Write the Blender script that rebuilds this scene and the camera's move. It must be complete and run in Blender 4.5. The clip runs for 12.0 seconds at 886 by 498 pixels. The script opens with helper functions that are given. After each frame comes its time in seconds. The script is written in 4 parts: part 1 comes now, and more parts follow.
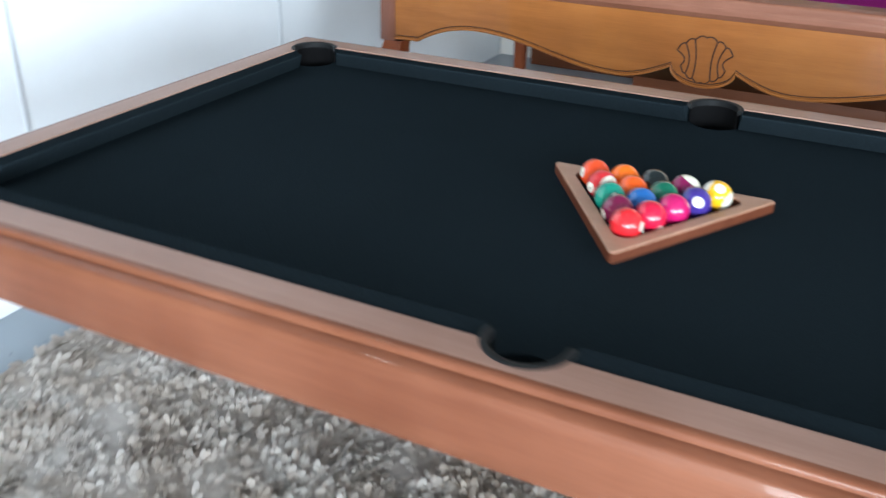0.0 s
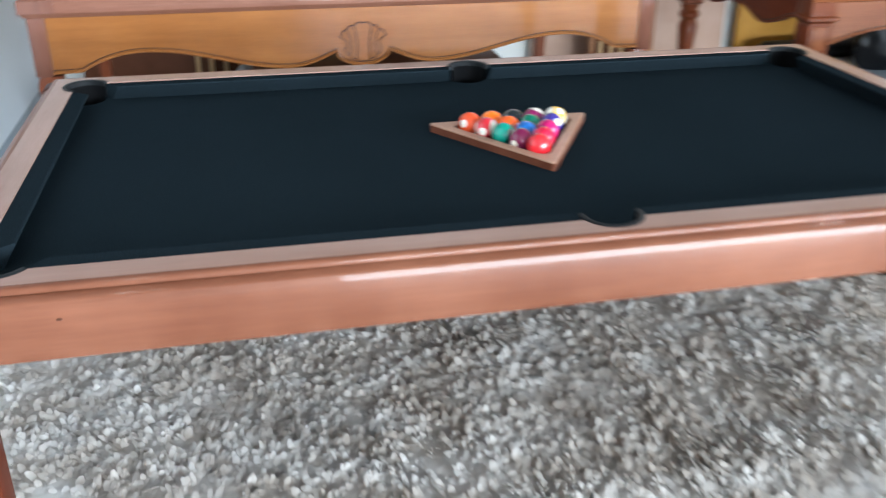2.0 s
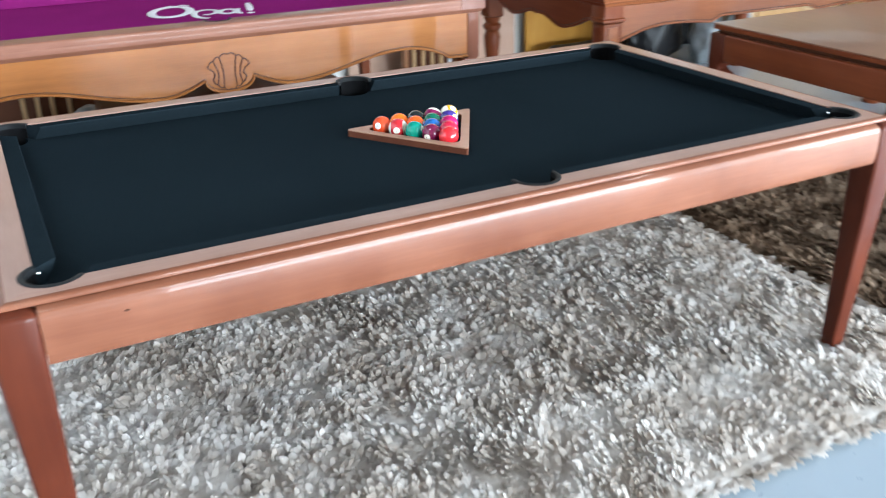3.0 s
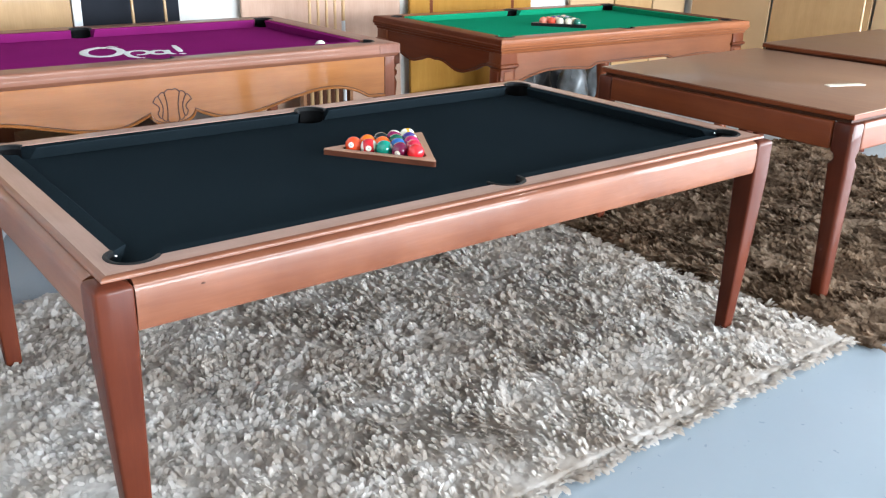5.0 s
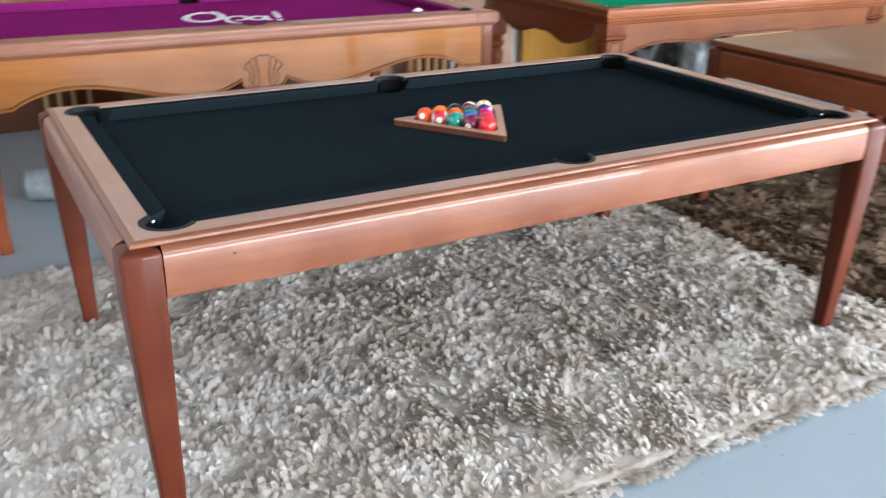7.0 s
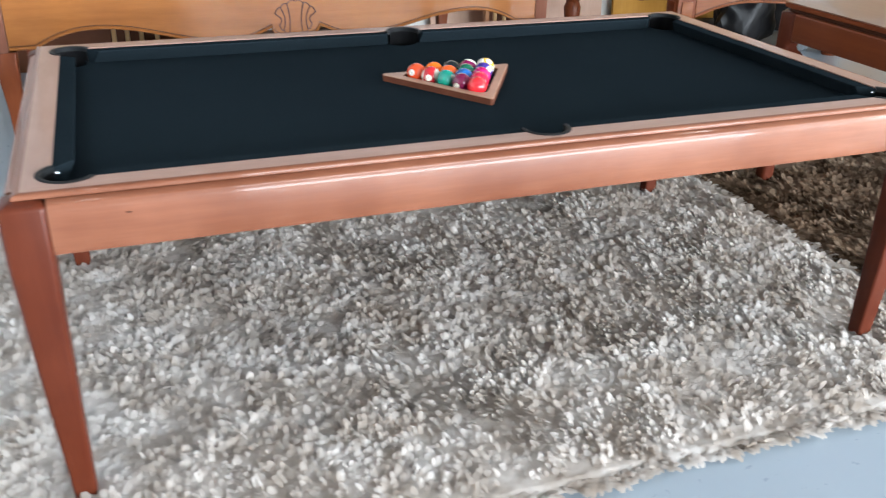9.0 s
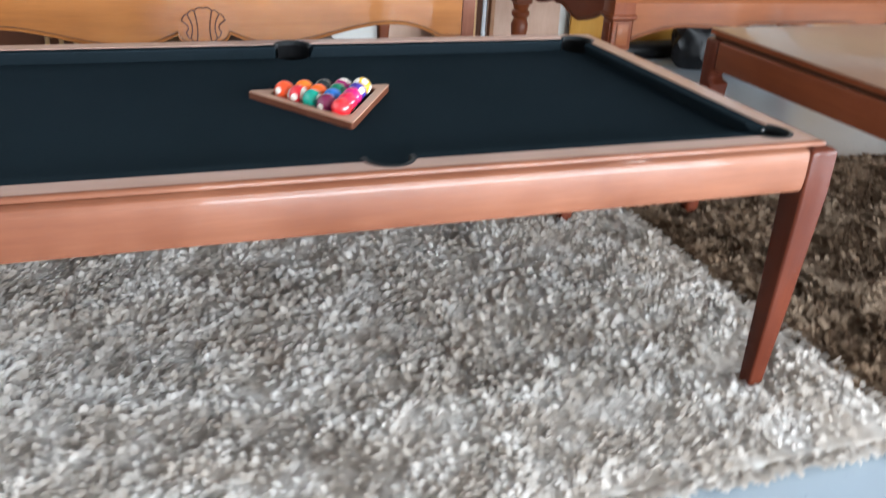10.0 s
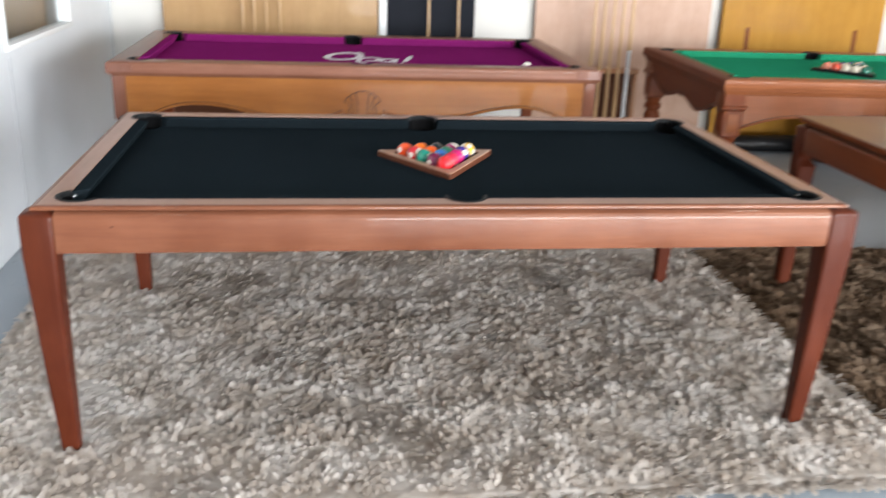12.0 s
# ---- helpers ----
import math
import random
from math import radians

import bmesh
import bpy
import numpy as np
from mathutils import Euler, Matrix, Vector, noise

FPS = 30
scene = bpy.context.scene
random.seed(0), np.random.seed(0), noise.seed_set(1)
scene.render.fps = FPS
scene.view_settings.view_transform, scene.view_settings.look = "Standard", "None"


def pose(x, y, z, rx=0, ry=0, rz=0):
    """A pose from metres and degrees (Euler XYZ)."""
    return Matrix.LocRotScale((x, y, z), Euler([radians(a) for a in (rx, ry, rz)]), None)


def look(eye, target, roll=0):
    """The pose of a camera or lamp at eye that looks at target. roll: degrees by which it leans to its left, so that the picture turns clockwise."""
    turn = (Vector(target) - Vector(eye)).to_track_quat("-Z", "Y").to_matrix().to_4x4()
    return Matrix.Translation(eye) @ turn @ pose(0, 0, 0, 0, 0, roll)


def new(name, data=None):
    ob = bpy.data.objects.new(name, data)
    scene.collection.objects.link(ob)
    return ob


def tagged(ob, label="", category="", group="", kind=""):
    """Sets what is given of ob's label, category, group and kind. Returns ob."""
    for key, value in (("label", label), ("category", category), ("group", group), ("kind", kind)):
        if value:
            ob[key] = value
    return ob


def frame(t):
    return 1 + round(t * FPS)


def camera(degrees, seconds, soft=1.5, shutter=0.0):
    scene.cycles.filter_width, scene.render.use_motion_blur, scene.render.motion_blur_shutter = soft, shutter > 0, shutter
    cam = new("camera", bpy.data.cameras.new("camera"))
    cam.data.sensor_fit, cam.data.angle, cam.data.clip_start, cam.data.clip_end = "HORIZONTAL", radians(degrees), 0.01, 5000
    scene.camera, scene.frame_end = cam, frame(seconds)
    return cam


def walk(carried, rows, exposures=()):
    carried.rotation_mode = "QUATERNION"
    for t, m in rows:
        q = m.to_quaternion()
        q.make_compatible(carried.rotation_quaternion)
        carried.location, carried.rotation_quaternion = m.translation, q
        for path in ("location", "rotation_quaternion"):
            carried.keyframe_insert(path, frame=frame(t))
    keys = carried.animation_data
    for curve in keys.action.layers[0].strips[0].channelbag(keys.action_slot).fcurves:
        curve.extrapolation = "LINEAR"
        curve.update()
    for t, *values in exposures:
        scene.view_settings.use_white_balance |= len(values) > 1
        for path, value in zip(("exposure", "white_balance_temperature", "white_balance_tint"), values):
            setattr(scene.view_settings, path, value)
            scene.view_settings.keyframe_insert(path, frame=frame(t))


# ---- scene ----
cam = camera(52.9, 12.0, soft=1.2, shutter=0.9)
PATH = [
    (0, (0.352, -0.8, 1.412), (-0.446, 0.802, 0.519), 1.2),
    (0.5, (-0.005, -0.775, 1.426), (-0.524, 0.927, 0.513), 1.4),
    (1, (-0.369, -0.837, 1.421), (-0.454, 0.918, 0.466), -0.3),
    (1.5, (-0.524, -1.022, 1.447), (-0.334, 0.743, 0.527), 0.0),
    (2, (-0.634, -1.343, 1.483), (-0.243, 0.412, 0.609), 0.4),
    (2.5, (-0.811, -1.521, 1.513), (-0.197, 0.187, 0.674), -0.9),
    (3, (-1.123, -1.596, 1.538), (-0.284, 0.021, 0.713), -1.1),
    (5, (-1.676, -1.761, 1.534), (-0.522, -0.29, 0.825), 1.3),
    (5.5, (-1.67, -1.771, 1.536), (-0.513, -0.307, 0.815), 1.6),
    (6, (-1.653, -1.797, 1.529), (-0.504, -0.33, 0.803), 1.4),
    (6.5, (-1.597, -1.807, 1.53), (-0.528, -0.287, 0.791), 0.9),
    (7, (-1.451, -1.773, 1.51), (-0.544, -0.166, 0.739), 0.8),
    (9, (-0.958, -1.769, 1.479), (-0.319, -0.086, 0.61), 1.3),
    (9.5, (-0.788, -1.738, 1.471), (-0.148, -0.06, 0.591), 1.9),
    (10, (-0.542, -1.731, 1.484), (0.108, -0.042, 0.632), 3.5),
    (10.5, (-0.376, -1.873, 1.516), (0.037, -0.079, 0.736), 3.3),
    (11, (-0.354, -2.022, 1.508), (-0.122, -0.183, 0.757), 2.6),
    (11.5, (-0.404, -2.244, 1.504), (-0.215, -0.39, 0.779), 1.9),
    (12, (-0.413, -2.389, 1.537), (-0.136, -0.526, 0.866), 2.3),
]
walk(cam, [(t, look(eye, target, roll)) for t, eye, target, roll in PATH],
     [(0.0, -0.14, 6250, 10), (1.2, -0.24, 6200, 9.5), (2.0, 0.12, 6000, 8.5), (2.5, 0.30, 6000, 8.5), (5.0, 0.22, 6350, 11.5), (7.0, 0.14, 6400, 12.5), (9.5, 0.17, 6350, 12), (10.5, 0.14, 6250, 11), (11.0, 0.10, 6250, 11), (11.5, -0.30, 6800, 15), (12.0, -0.24, 7000, 16)])


# ---- world, sun, lamps ----
world = bpy.data.worlds.new("sky")
scene.world = world
world.use_nodes = True
wn = world.node_tree
bg = wn.nodes["Background"]
sky = wn.nodes.new("ShaderNodeTexSky")
sky.sky_type = "NISHITA"
sky.sun_disc = False
sky.sun_elevation = radians(58)
sky.sun_rotation = radians(160)
wn.links.new(sky.outputs["Color"], bg.inputs["Color"])
bg.inputs["Strength"].default_value = 0.12

sun = new("sun", bpy.data.lights.new("sun", "SUN"))
sun.data.energy = 2.0
sun.data.angle = radians(10)
sun.data.color = (1.0, 0.96, 0.9)
sun.matrix_world = look((2, -20, 32), (0, 0, 0))


def area_lamp(name, m, sx, sy, watts, colour):
    ob = new(name, bpy.data.lights.new(name, "AREA"))
    ob.data.shape = "RECTANGLE"
    ob.data.size, ob.data.size_y = sx, sy
    ob.data.energy, ob.data.color = watts, colour
    ob.matrix_world = m
    return ob


SOUTH, NORTH, WEST, EAST, CEIL = -7.6, 4.40, -1.86, 6.3, 3.0
FAR_WEST, RETURN = -4.3, -0.55
area_lamp("shopfront_skylight", look((3.1, SOUTH + 0.1, 1.5), (1.2, 0, 1.0)), 6.0, 2.6, 1820, (0.84, 0.94, 1.0))
area_lamp("side_door_skylight", look((EAST - 0.1, -2.7, 1.5), (0, -1.2, 1.2)), 3.8, 2.5, 740, (0.84, 0.94, 1.0))
LAMPS = ((-1.15, -0.25), (2.0, 0.9))
for lx, ly in LAMPS:
    area_lamp("ceiling_bulb", look((lx, ly, CEIL - 0.14), (lx, ly, 0)), 0.14, 0.14, 5, (1.0, 0.97, 0.92))


# ---- materials ----
def material(name):
    m = bpy.data.materials.new(name)
    m.use_nodes = True
    return m, m.node_tree, m.node_tree.nodes["Principled BSDF"]


def ramp(nt, stops):
    r = nt.nodes.new("ShaderNodeValToRGB")
    e = r.color_ramp.elements
    while len(e) < len(stops):
        e.new(0.5)
    for el, (p, c) in zip(e, stops):
        el.position, el.color = p, (*c, 1)
    return r


def coords(nt, scale, shift=(0, 0, 0)):
    tc = nt.nodes.new("ShaderNodeTexCoord")
    mp = nt.nodes.new("ShaderNodeMapping")
    mp.inputs["Scale"].default_value, mp.inputs["Location"].default_value = scale, shift
    nt.links.new(tc.outputs["Object"], mp.inputs["Vector"])
    return mp.outputs["Vector"]


def noise_tex(nt, vec, scale, detail=4, rough=0.55):
    n = nt.nodes.new("ShaderNodeTexNoise")
    n.inputs["Scale"].default_value = scale
    n.inputs["Detail"].default_value = detail
    n.inputs["Roughness"].default_value = rough
    nt.links.new(vec, n.inputs["Vector"])
    return n.outputs["Fac"]


def mixc(nt, fac, a, b, mode="MIX"):
    m = nt.nodes.new("ShaderNodeMix")
    m.data_type, m.blend_type = "RGBA", mode
    if isinstance(fac, float):
        m.inputs[0].default_value = fac
    else:
        nt.links.new(fac, m.inputs[0])
    for k, v in ((6, a), (7, b)):
        if isinstance(v, tuple):
            m.inputs[k].default_value = (*v, 1)
        else:
            nt.links.new(v, m.inputs[k])
    return m.outputs[2]


def bump(nt, bsdf, height, strength, dist=0.002):
    b = nt.nodes.new("ShaderNodeBump")
    b.inputs["Strength"].default_value, b.inputs["Distance"].default_value = strength, dist
    nt.links.new(height, b.inputs["Height"])
    nt.links.new(b.outputs["Normal"], bsdf.inputs["Normal"])


def wood(name, dark, light, axis="x", gloss=0.32, coat=0.35, grain=1.0, spec=0.22, blotch=(0.80, 0.74, 0.69)):
    """Varnished wood: long streaks along one axis, pores, and broad staining."""
    m, nt, p = material(name)
    s = {"x": (1.2, 16, 16), "y": (16, 1.2, 16), "z": (16, 16, 1.2)}[axis]
    v = coords(nt, tuple(q * grain for q in s))
    streak = noise_tex(nt, v, 2.2, 6, 0.6)
    fine = noise_tex(nt, v, 14, 3, 0.6)
    broad = noise_tex(nt, coords(nt, (1, 1, 1)), 3.4, 3)
    r1 = ramp(nt, [(0.18, dark), (0.86, light)])
    nt.links.new(streak, r1.inputs["Fac"])
    r2 = ramp(nt, [(0.35, (0.90, 0.88, 0.86)), (0.60, (1, 1, 1))])
    nt.links.new(fine, r2.inputs["Fac"])
    c = mixc(nt, 0.55, r1.outputs["Color"], r2.outputs["Color"], "MULTIPLY")
    r3 = ramp(nt, [(0.30, blotch), (0.64, (1.0, 1.0, 1.0))])
    nt.links.new(broad, r3.inputs["Fac"])
    c = mixc(nt, 0.8, c, r3.outputs["Color"], "MULTIPLY")
    nt.links.new(c, p.inputs["Base Color"])
    rr = nt.nodes.new("ShaderNodeMapRange")
    rr.inputs["To Min"].default_value, rr.inputs["To Max"].default_value = gloss - 0.06, gloss + 0.1
    nt.links.new(broad, rr.inputs["Value"])
    nt.links.new(rr.outputs["Result"], p.inputs["Roughness"])
    p.inputs["Coat Weight"].default_value, p.inputs["Coat Roughness"].default_value = coat, 0.06
    p.inputs["Specular IOR Level"].default_value = spec
    bump(nt, p, fine, 0.06, 0.001)
    return m


def cloth(name, colour, speck=0.25, sheen=0.0):
    m, nt, p = material(name)
    v = coords(nt, (1, 1, 1))
    f = noise_tex(nt, v, 420, 3, 0.7)
    b = noise_tex(nt, v, 3.0, 3)
    lo = tuple(c * (1 - speck) for c in colour)
    hi = tuple(min(1, c * (1 + speck)) for c in colour)
    r = ramp(nt, [(0.35, lo), (0.65, hi)])
    nt.links.new(f, r.inputs["Fac"])
    r2 = ramp(nt, [(0.3, (0.85, 0.85, 0.85)), (0.7, (1, 1, 1))])
    nt.links.new(b, r2.inputs["Fac"])
    nt.links.new(mixc(nt, 0.7, r.outputs["Color"], r2.outputs["Color"], "MULTIPLY"), p.inputs["Base Color"])
    p.inputs["Roughness"].default_value = 0.9
    p.inputs["Specular IOR Level"].default_value = 0.0
    p.inputs["Sheen Weight"].default_value = sheen
    p.inputs["Sheen Roughness"].default_value = 0.5
    bump(nt, p, f, 0.2, 0.0006)
    return m


def plain(name, colour, rough=0.5, metal=0.0, var=0.12, scale=6.0, spec=0.5, relief=0.05):
    m, nt, p = material(name)
    v = coords(nt, (1, 1, 1))
    a = noise_tex(nt, v, scale, 5, 0.6)
    f = noise_tex(nt, v, scale * 22, 3, 0.6)
    r = ramp(nt, [(0.3, tuple(c * (1 - var) for c in colour)), (0.7, tuple(min(1, c * (1 + var * 0.6)) for c in colour))])
    nt.links.new(a, r.inputs["Fac"])
    nt.links.new(r.outputs["Color"], p.inputs["Base Color"])
    rr = nt.nodes.new("ShaderNodeMapRange")
    rr.inputs["To Min"].default_value, rr.inputs["To Max"].default_value = max(0.02, rough - 0.07), min(1, rough + 0.07)
    nt.links.new(f, rr.inputs["Value"])
    nt.links.new(rr.outputs["Result"], p.inputs["Roughness"])
    p.inputs["Metallic"].default_value = metal
    p.inputs["Specular IOR Level"].default_value = spec
    if relief:
        bump(nt, p, f, relief, 0.001)
    return m


def rug_pile(name, pale, mid, dark, lo, hi, patch, drift=(0.82, 0.76, 0.70)):
    """Shaggy yarn: each tuft has its own tone, and broad patches are browner."""
    m, nt, p = material(name)
    v = coords(nt, (1, 1, 1), (2.35, 0.60, 0.0))
    g = nt.nodes.new("ShaderNodeNewGeometry")
    lock = noise_tex(nt, v, 34, 2, 0.5)
    r = ramp(nt, [(0.32, mid), (0.52, pale), (0.75, tuple(min(1, c * 1.02) for c in pale))])
    nt.links.new(lock, r.inputs["Fac"])
    n = noise_tex(nt, v, patch, 3, 0.5)
    r2 = ramp(nt, [(lo, (1, 1, 1)), (hi, (0, 0, 0))])
    nt.links.new(n, r2.inputs["Fac"])
    d = mixc(nt, lock, dark, mid)
    c = mixc(nt, r2.outputs["Color"], d, r.outputs["Color"])
    big = noise_tex(nt, v, patch * 0.32, 3, 0.5)
    r3 = ramp(nt, [(0.38, (1, 1, 1)), (0.68, drift)])
    nt.links.new(big, r3.inputs["Fac"])
    c = mixc(nt, 1.0, c, r3.outputs["Color"], "MULTIPLY")
    r4 = ramp(nt, [(0.0, (0.93, 0.92, 0.91)), (1.0, (1, 1, 1))])
    nt.links.new(g.outputs["Random Per Island"], r4.inputs["Fac"])
    nt.links.new(mixc(nt, 1.0, c, r4.outputs["Color"], "MULTIPLY"), p.inputs["Base Color"])
    p.inputs["Roughness"].default_value = 0.9
    p.inputs["Specular IOR Level"].default_value = 0.05
    # the fuzz of the yarn scatters light as a soft mass, and thin fibres let it through
    soft = nt.nodes.new("ShaderNodeMix")
    soft.data_type = "VECTOR"
    soft.inputs[0].default_value = 0.56
    soft.inputs[5].default_value = (0, 0, 1)
    nt.links.new(g.outputs["Normal"], soft.inputs[4])
    unit = nt.nodes.new("ShaderNodeVectorMath")
    unit.operation = "NORMALIZE"
    nt.links.new(soft.outputs[1], unit.inputs[0])
    nt.links.new(unit.outputs["Vector"], p.inputs["Normal"])
    tr = nt.nodes.new("ShaderNodeBsdfTranslucent")
    nt.links.new(p.inputs["Base Color"].links[0].from_socket, tr.inputs["Color"])
    mx = nt.nodes.new("ShaderNodeMixShader")
    mx.inputs[0].default_value = 0.50
    nt.links.new(p.outputs["BSDF"], mx.inputs[1])
    nt.links.new(tr.outputs["BSDF"], mx.inputs[2])
    nt.links.new(mx.outputs["Shader"], nt.nodes["Material Output"].inputs["Surface"])
    return m


def ball_paint(name, colour, stripe=False):
    m, nt, p = material(name)
    if stripe:
        tc = nt.nodes.new("ShaderNodeTexCoord")
        sx = nt.nodes.new("ShaderNodeSeparateXYZ")
        nt.links.new(tc.outputs["Object"], sx.inputs["Vector"])
        ab = nt.nodes.new("ShaderNodeMath")
        ab.operation = "ABSOLUTE"
        nt.links.new(sx.outputs["Z"], ab.inputs[0])
        gt = nt.nodes.new("ShaderNodeMath")
        gt.operation = "GREATER_THAN"
        gt.inputs[1].default_value = 0.0175
        nt.links.new(ab.outputs[0], gt.inputs[0])
        nt.links.new(mixc(nt, gt.outputs[0], colour, (0.82, 0.78, 0.68)), p.inputs["Base Color"])
    else:
        p.inputs["Base Color"].default_value = (*colour, 1)
    p.inputs["Roughness"].default_value = 0.07
    p.inputs["Coat Weight"].default_value = 0.4
    p.inputs["Coat Roughness"].default_value = 0.04
    return m


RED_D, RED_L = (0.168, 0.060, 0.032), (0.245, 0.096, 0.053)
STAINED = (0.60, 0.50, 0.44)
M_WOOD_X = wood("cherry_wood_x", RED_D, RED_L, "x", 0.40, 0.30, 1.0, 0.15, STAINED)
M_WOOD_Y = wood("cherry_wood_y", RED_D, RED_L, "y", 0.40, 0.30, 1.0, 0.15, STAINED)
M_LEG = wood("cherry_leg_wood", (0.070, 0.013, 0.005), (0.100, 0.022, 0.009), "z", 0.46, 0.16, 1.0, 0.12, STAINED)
# paler than the frame wood: sheen of the rail tops put into the colour
M_RAIL_X = wood("rail_wood_sheen_x", (0.325, 0.188, 0.145), (0.410, 0.250, 0.200), "x", 0.46, 0.16, 1.0, 0.25)
M_RAIL_Y = wood("rail_wood_sheen_y", (0.325, 0.188, 0.145), (0.410, 0.250, 0.200), "y", 0.46, 0.16, 1.0, 0.25)
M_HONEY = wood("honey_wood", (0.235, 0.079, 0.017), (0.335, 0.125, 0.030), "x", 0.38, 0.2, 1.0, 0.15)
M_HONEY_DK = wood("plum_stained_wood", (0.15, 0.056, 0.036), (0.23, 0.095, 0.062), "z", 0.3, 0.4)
M_MOULD = wood("walnut_moulding", (0.180, 0.070, 0.043), (0.27, 0.118, 0.076), "x", 0.45, 0.12, 1.0, 0.18)
M_MOULD_Y = wood("walnut_moulding_y", (0.180, 0.070, 0.043), (0.27, 0.118, 0.076), "y", 0.45, 0.12, 1.0, 0.18)
M_CARVE = plain("carved_line_and_gap_shade", (0.060, 0.020, 0.009), 0.55, spec=0.2)
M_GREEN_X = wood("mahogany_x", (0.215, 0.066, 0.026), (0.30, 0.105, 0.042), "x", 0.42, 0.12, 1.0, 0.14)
# same mahogany for the short sides, with their shade put into the colour
M_GREEN_Y = wood("mahogany_shaded_y", (0.125, 0.024, 0.009), (0.18, 0.042, 0.014), "y", 0.45, 0.05, 1.0, 0.06)
M_GREEN_Z = wood("mahogany_z", (0.14, 0.030, 0.009), (0.21, 0.056, 0.018), "z", 0.42, 0.12, 1.0, 0.14)
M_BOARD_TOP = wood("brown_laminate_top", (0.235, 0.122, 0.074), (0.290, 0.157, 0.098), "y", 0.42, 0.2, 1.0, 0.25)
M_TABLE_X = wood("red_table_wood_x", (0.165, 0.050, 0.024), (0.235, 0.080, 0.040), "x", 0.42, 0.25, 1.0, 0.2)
# darker copy of the table wood: shade of the end faces painted in
M_TABLE_Y = wood("red_table_wood_shaded_y", (0.145, 0.032, 0.010), (0.21, 0.055, 0.018), "y", 0.42, 0.15, 1.0, 0.15)
M_BLACK_CLOTH = cloth("black_baize", (0.0128, 0.0190, 0.0235), 0.35)
M_PURPLE = cloth("purple_baize", (0.245, 0.018, 0.148))
M_GREEN = cloth("green_baize", (0.012, 0.30, 0.16))
M_RUBBER = plain("grey_pocket_rubber", (0.013, 0.014, 0.015), 0.55, spec=0.14)
M_POCKET = plain("black_pocket_leather", (0.0035, 0.0035, 0.004), 0.8, spec=0.1)
M_WHITE_PRINT = plain("white_print", (0.80, 0.78, 0.82), 0.7, relief=0)
M_WALL = plain("white_painted_partition", (0.74, 0.775, 0.81), 0.35, var=0.05, scale=1.5)
M_WALL_BACK = plain("white_wall_paint", (0.72, 0.70, 0.66), 0.7, var=0.07, scale=1.2)
M_CEIL = plain("ceiling_paint", (0.20, 0.20, 0.195), 0.8, var=0.05)
M_FLOOR = plain("pale_grey_epoxy", (0.29, 0.34, 0.385), 0.30, var=0.05, scale=1.2, spec=0.5, relief=0.0)
M_GROUND = plain("concrete_ground", (0.42, 0.41, 0.39), 0.85, var=0.15, scale=1.0)
M_ALU = plain("white_frame_paint", (0.78, 0.80, 0.80), 0.4, var=0.04)
M_JOINT = plain("grey_joint_and_corner", (0.50, 0.53, 0.56), 0.5)
M_TAN = wood("tan_board", (0.44, 0.265, 0.120), (0.52, 0.325, 0.160), "z", 0.45, 0.1, 0.6)
M_PINK = wood("rosy_board", (0.52, 0.335, 0.25), (0.60, 0.40, 0.305), "z", 0.5, 0.05, 0.6)
M_YELLOW = wood("yellow_board", (0.43, 0.205, 0.032), (0.51, 0.265, 0.055), "z", 0.55, 0.03, 0.6, 0.1)
M_CARD = plain("kraft_board", (0.50, 0.325, 0.175), 0.6, var=0.10, scale=1.2)
M_DARKBOARD = plain("black_board", (0.010, 0.012, 0.018), 0.7, spec=0.15)
M_CUE = wood("maple_cue", (0.50, 0.30, 0.14), (0.66, 0.45, 0.25), "z", 0.3, 0.4)
M_CUE_DK = plain("dark_brown_wood_and_dimness", (0.10, 0.032, 0.013), 0.5, spec=0.15)
M_CUE_WHITE = plain("white_cue_sleeve", (0.72, 0.74, 0.76), 0.35, var=0.05)
M_RACKWOOD = wood("rack_wood", (0.27, 0.115, 0.055), (0.45, 0.225, 0.115), "x", 0.45, 0.1)
M_PAPER = plain("paper", (0.78, 0.70, 0.58), 0.7, var=0.04)
M_PLASTIC = plain("cloudy_plastic_wrap", (0.20, 0.215, 0.225), 0.3, var=0.45, scale=9, relief=0.3)
M_BLACKPLASTIC = plain("black_plastic", (0.007, 0.007, 0.008), 0.4, spec=0.25)
M_LIGHT_PILE = rug_pile("ivory_shag", (0.83, 0.785, 0.745), (0.79, 0.74, 0.70), (0.53, 0.45, 0.375), 0.435, 0.54, 7.0, (0.93, 0.90, 0.87))
M_BROWN_PILE = rug_pile("brown_shag", (0.42, 0.31, 0.225), (0.33, 0.23, 0.155), (0.038, 0.016, 0.009), 0.465, 0.505, 7.0, (0.82, 0.77, 0.72))

m_glow, ntg, pg = material("lamp_diffuser")
pg.inputs["Base Color"].default_value = (0.9, 0.9, 0.9, 1)
pg.inputs["Emission Color"].default_value = (1.0, 0.97, 0.92, 1)
pg.inputs["Emission Strength"].default_value = 6.0
m_glass, ntq, pq = material("window_glass")
pq.inputs["Base Color"].default_value = (0.9, 0.95, 0.95, 1)
pq.inputs["Roughness"].default_value = 0.02
pq.inputs["Transmission Weight"].default_value = 1.0
pq.inputs["IOR"].default_value = 1.45


# ---- mesh helpers ----
def finish(name, bm, mat, angle=35):
    bmesh.ops.recalc_face_normals(bm, faces=bm.faces)
    me = bpy.data.meshes.new(name)
    bm.to_mesh(me)
    bm.free()
    for f in me.polygons:
        f.use_smooth = True
    me.set_sharp_from_angle(angle=radians(angle))
    if mat:
        me.materials.append(mat)
    return me


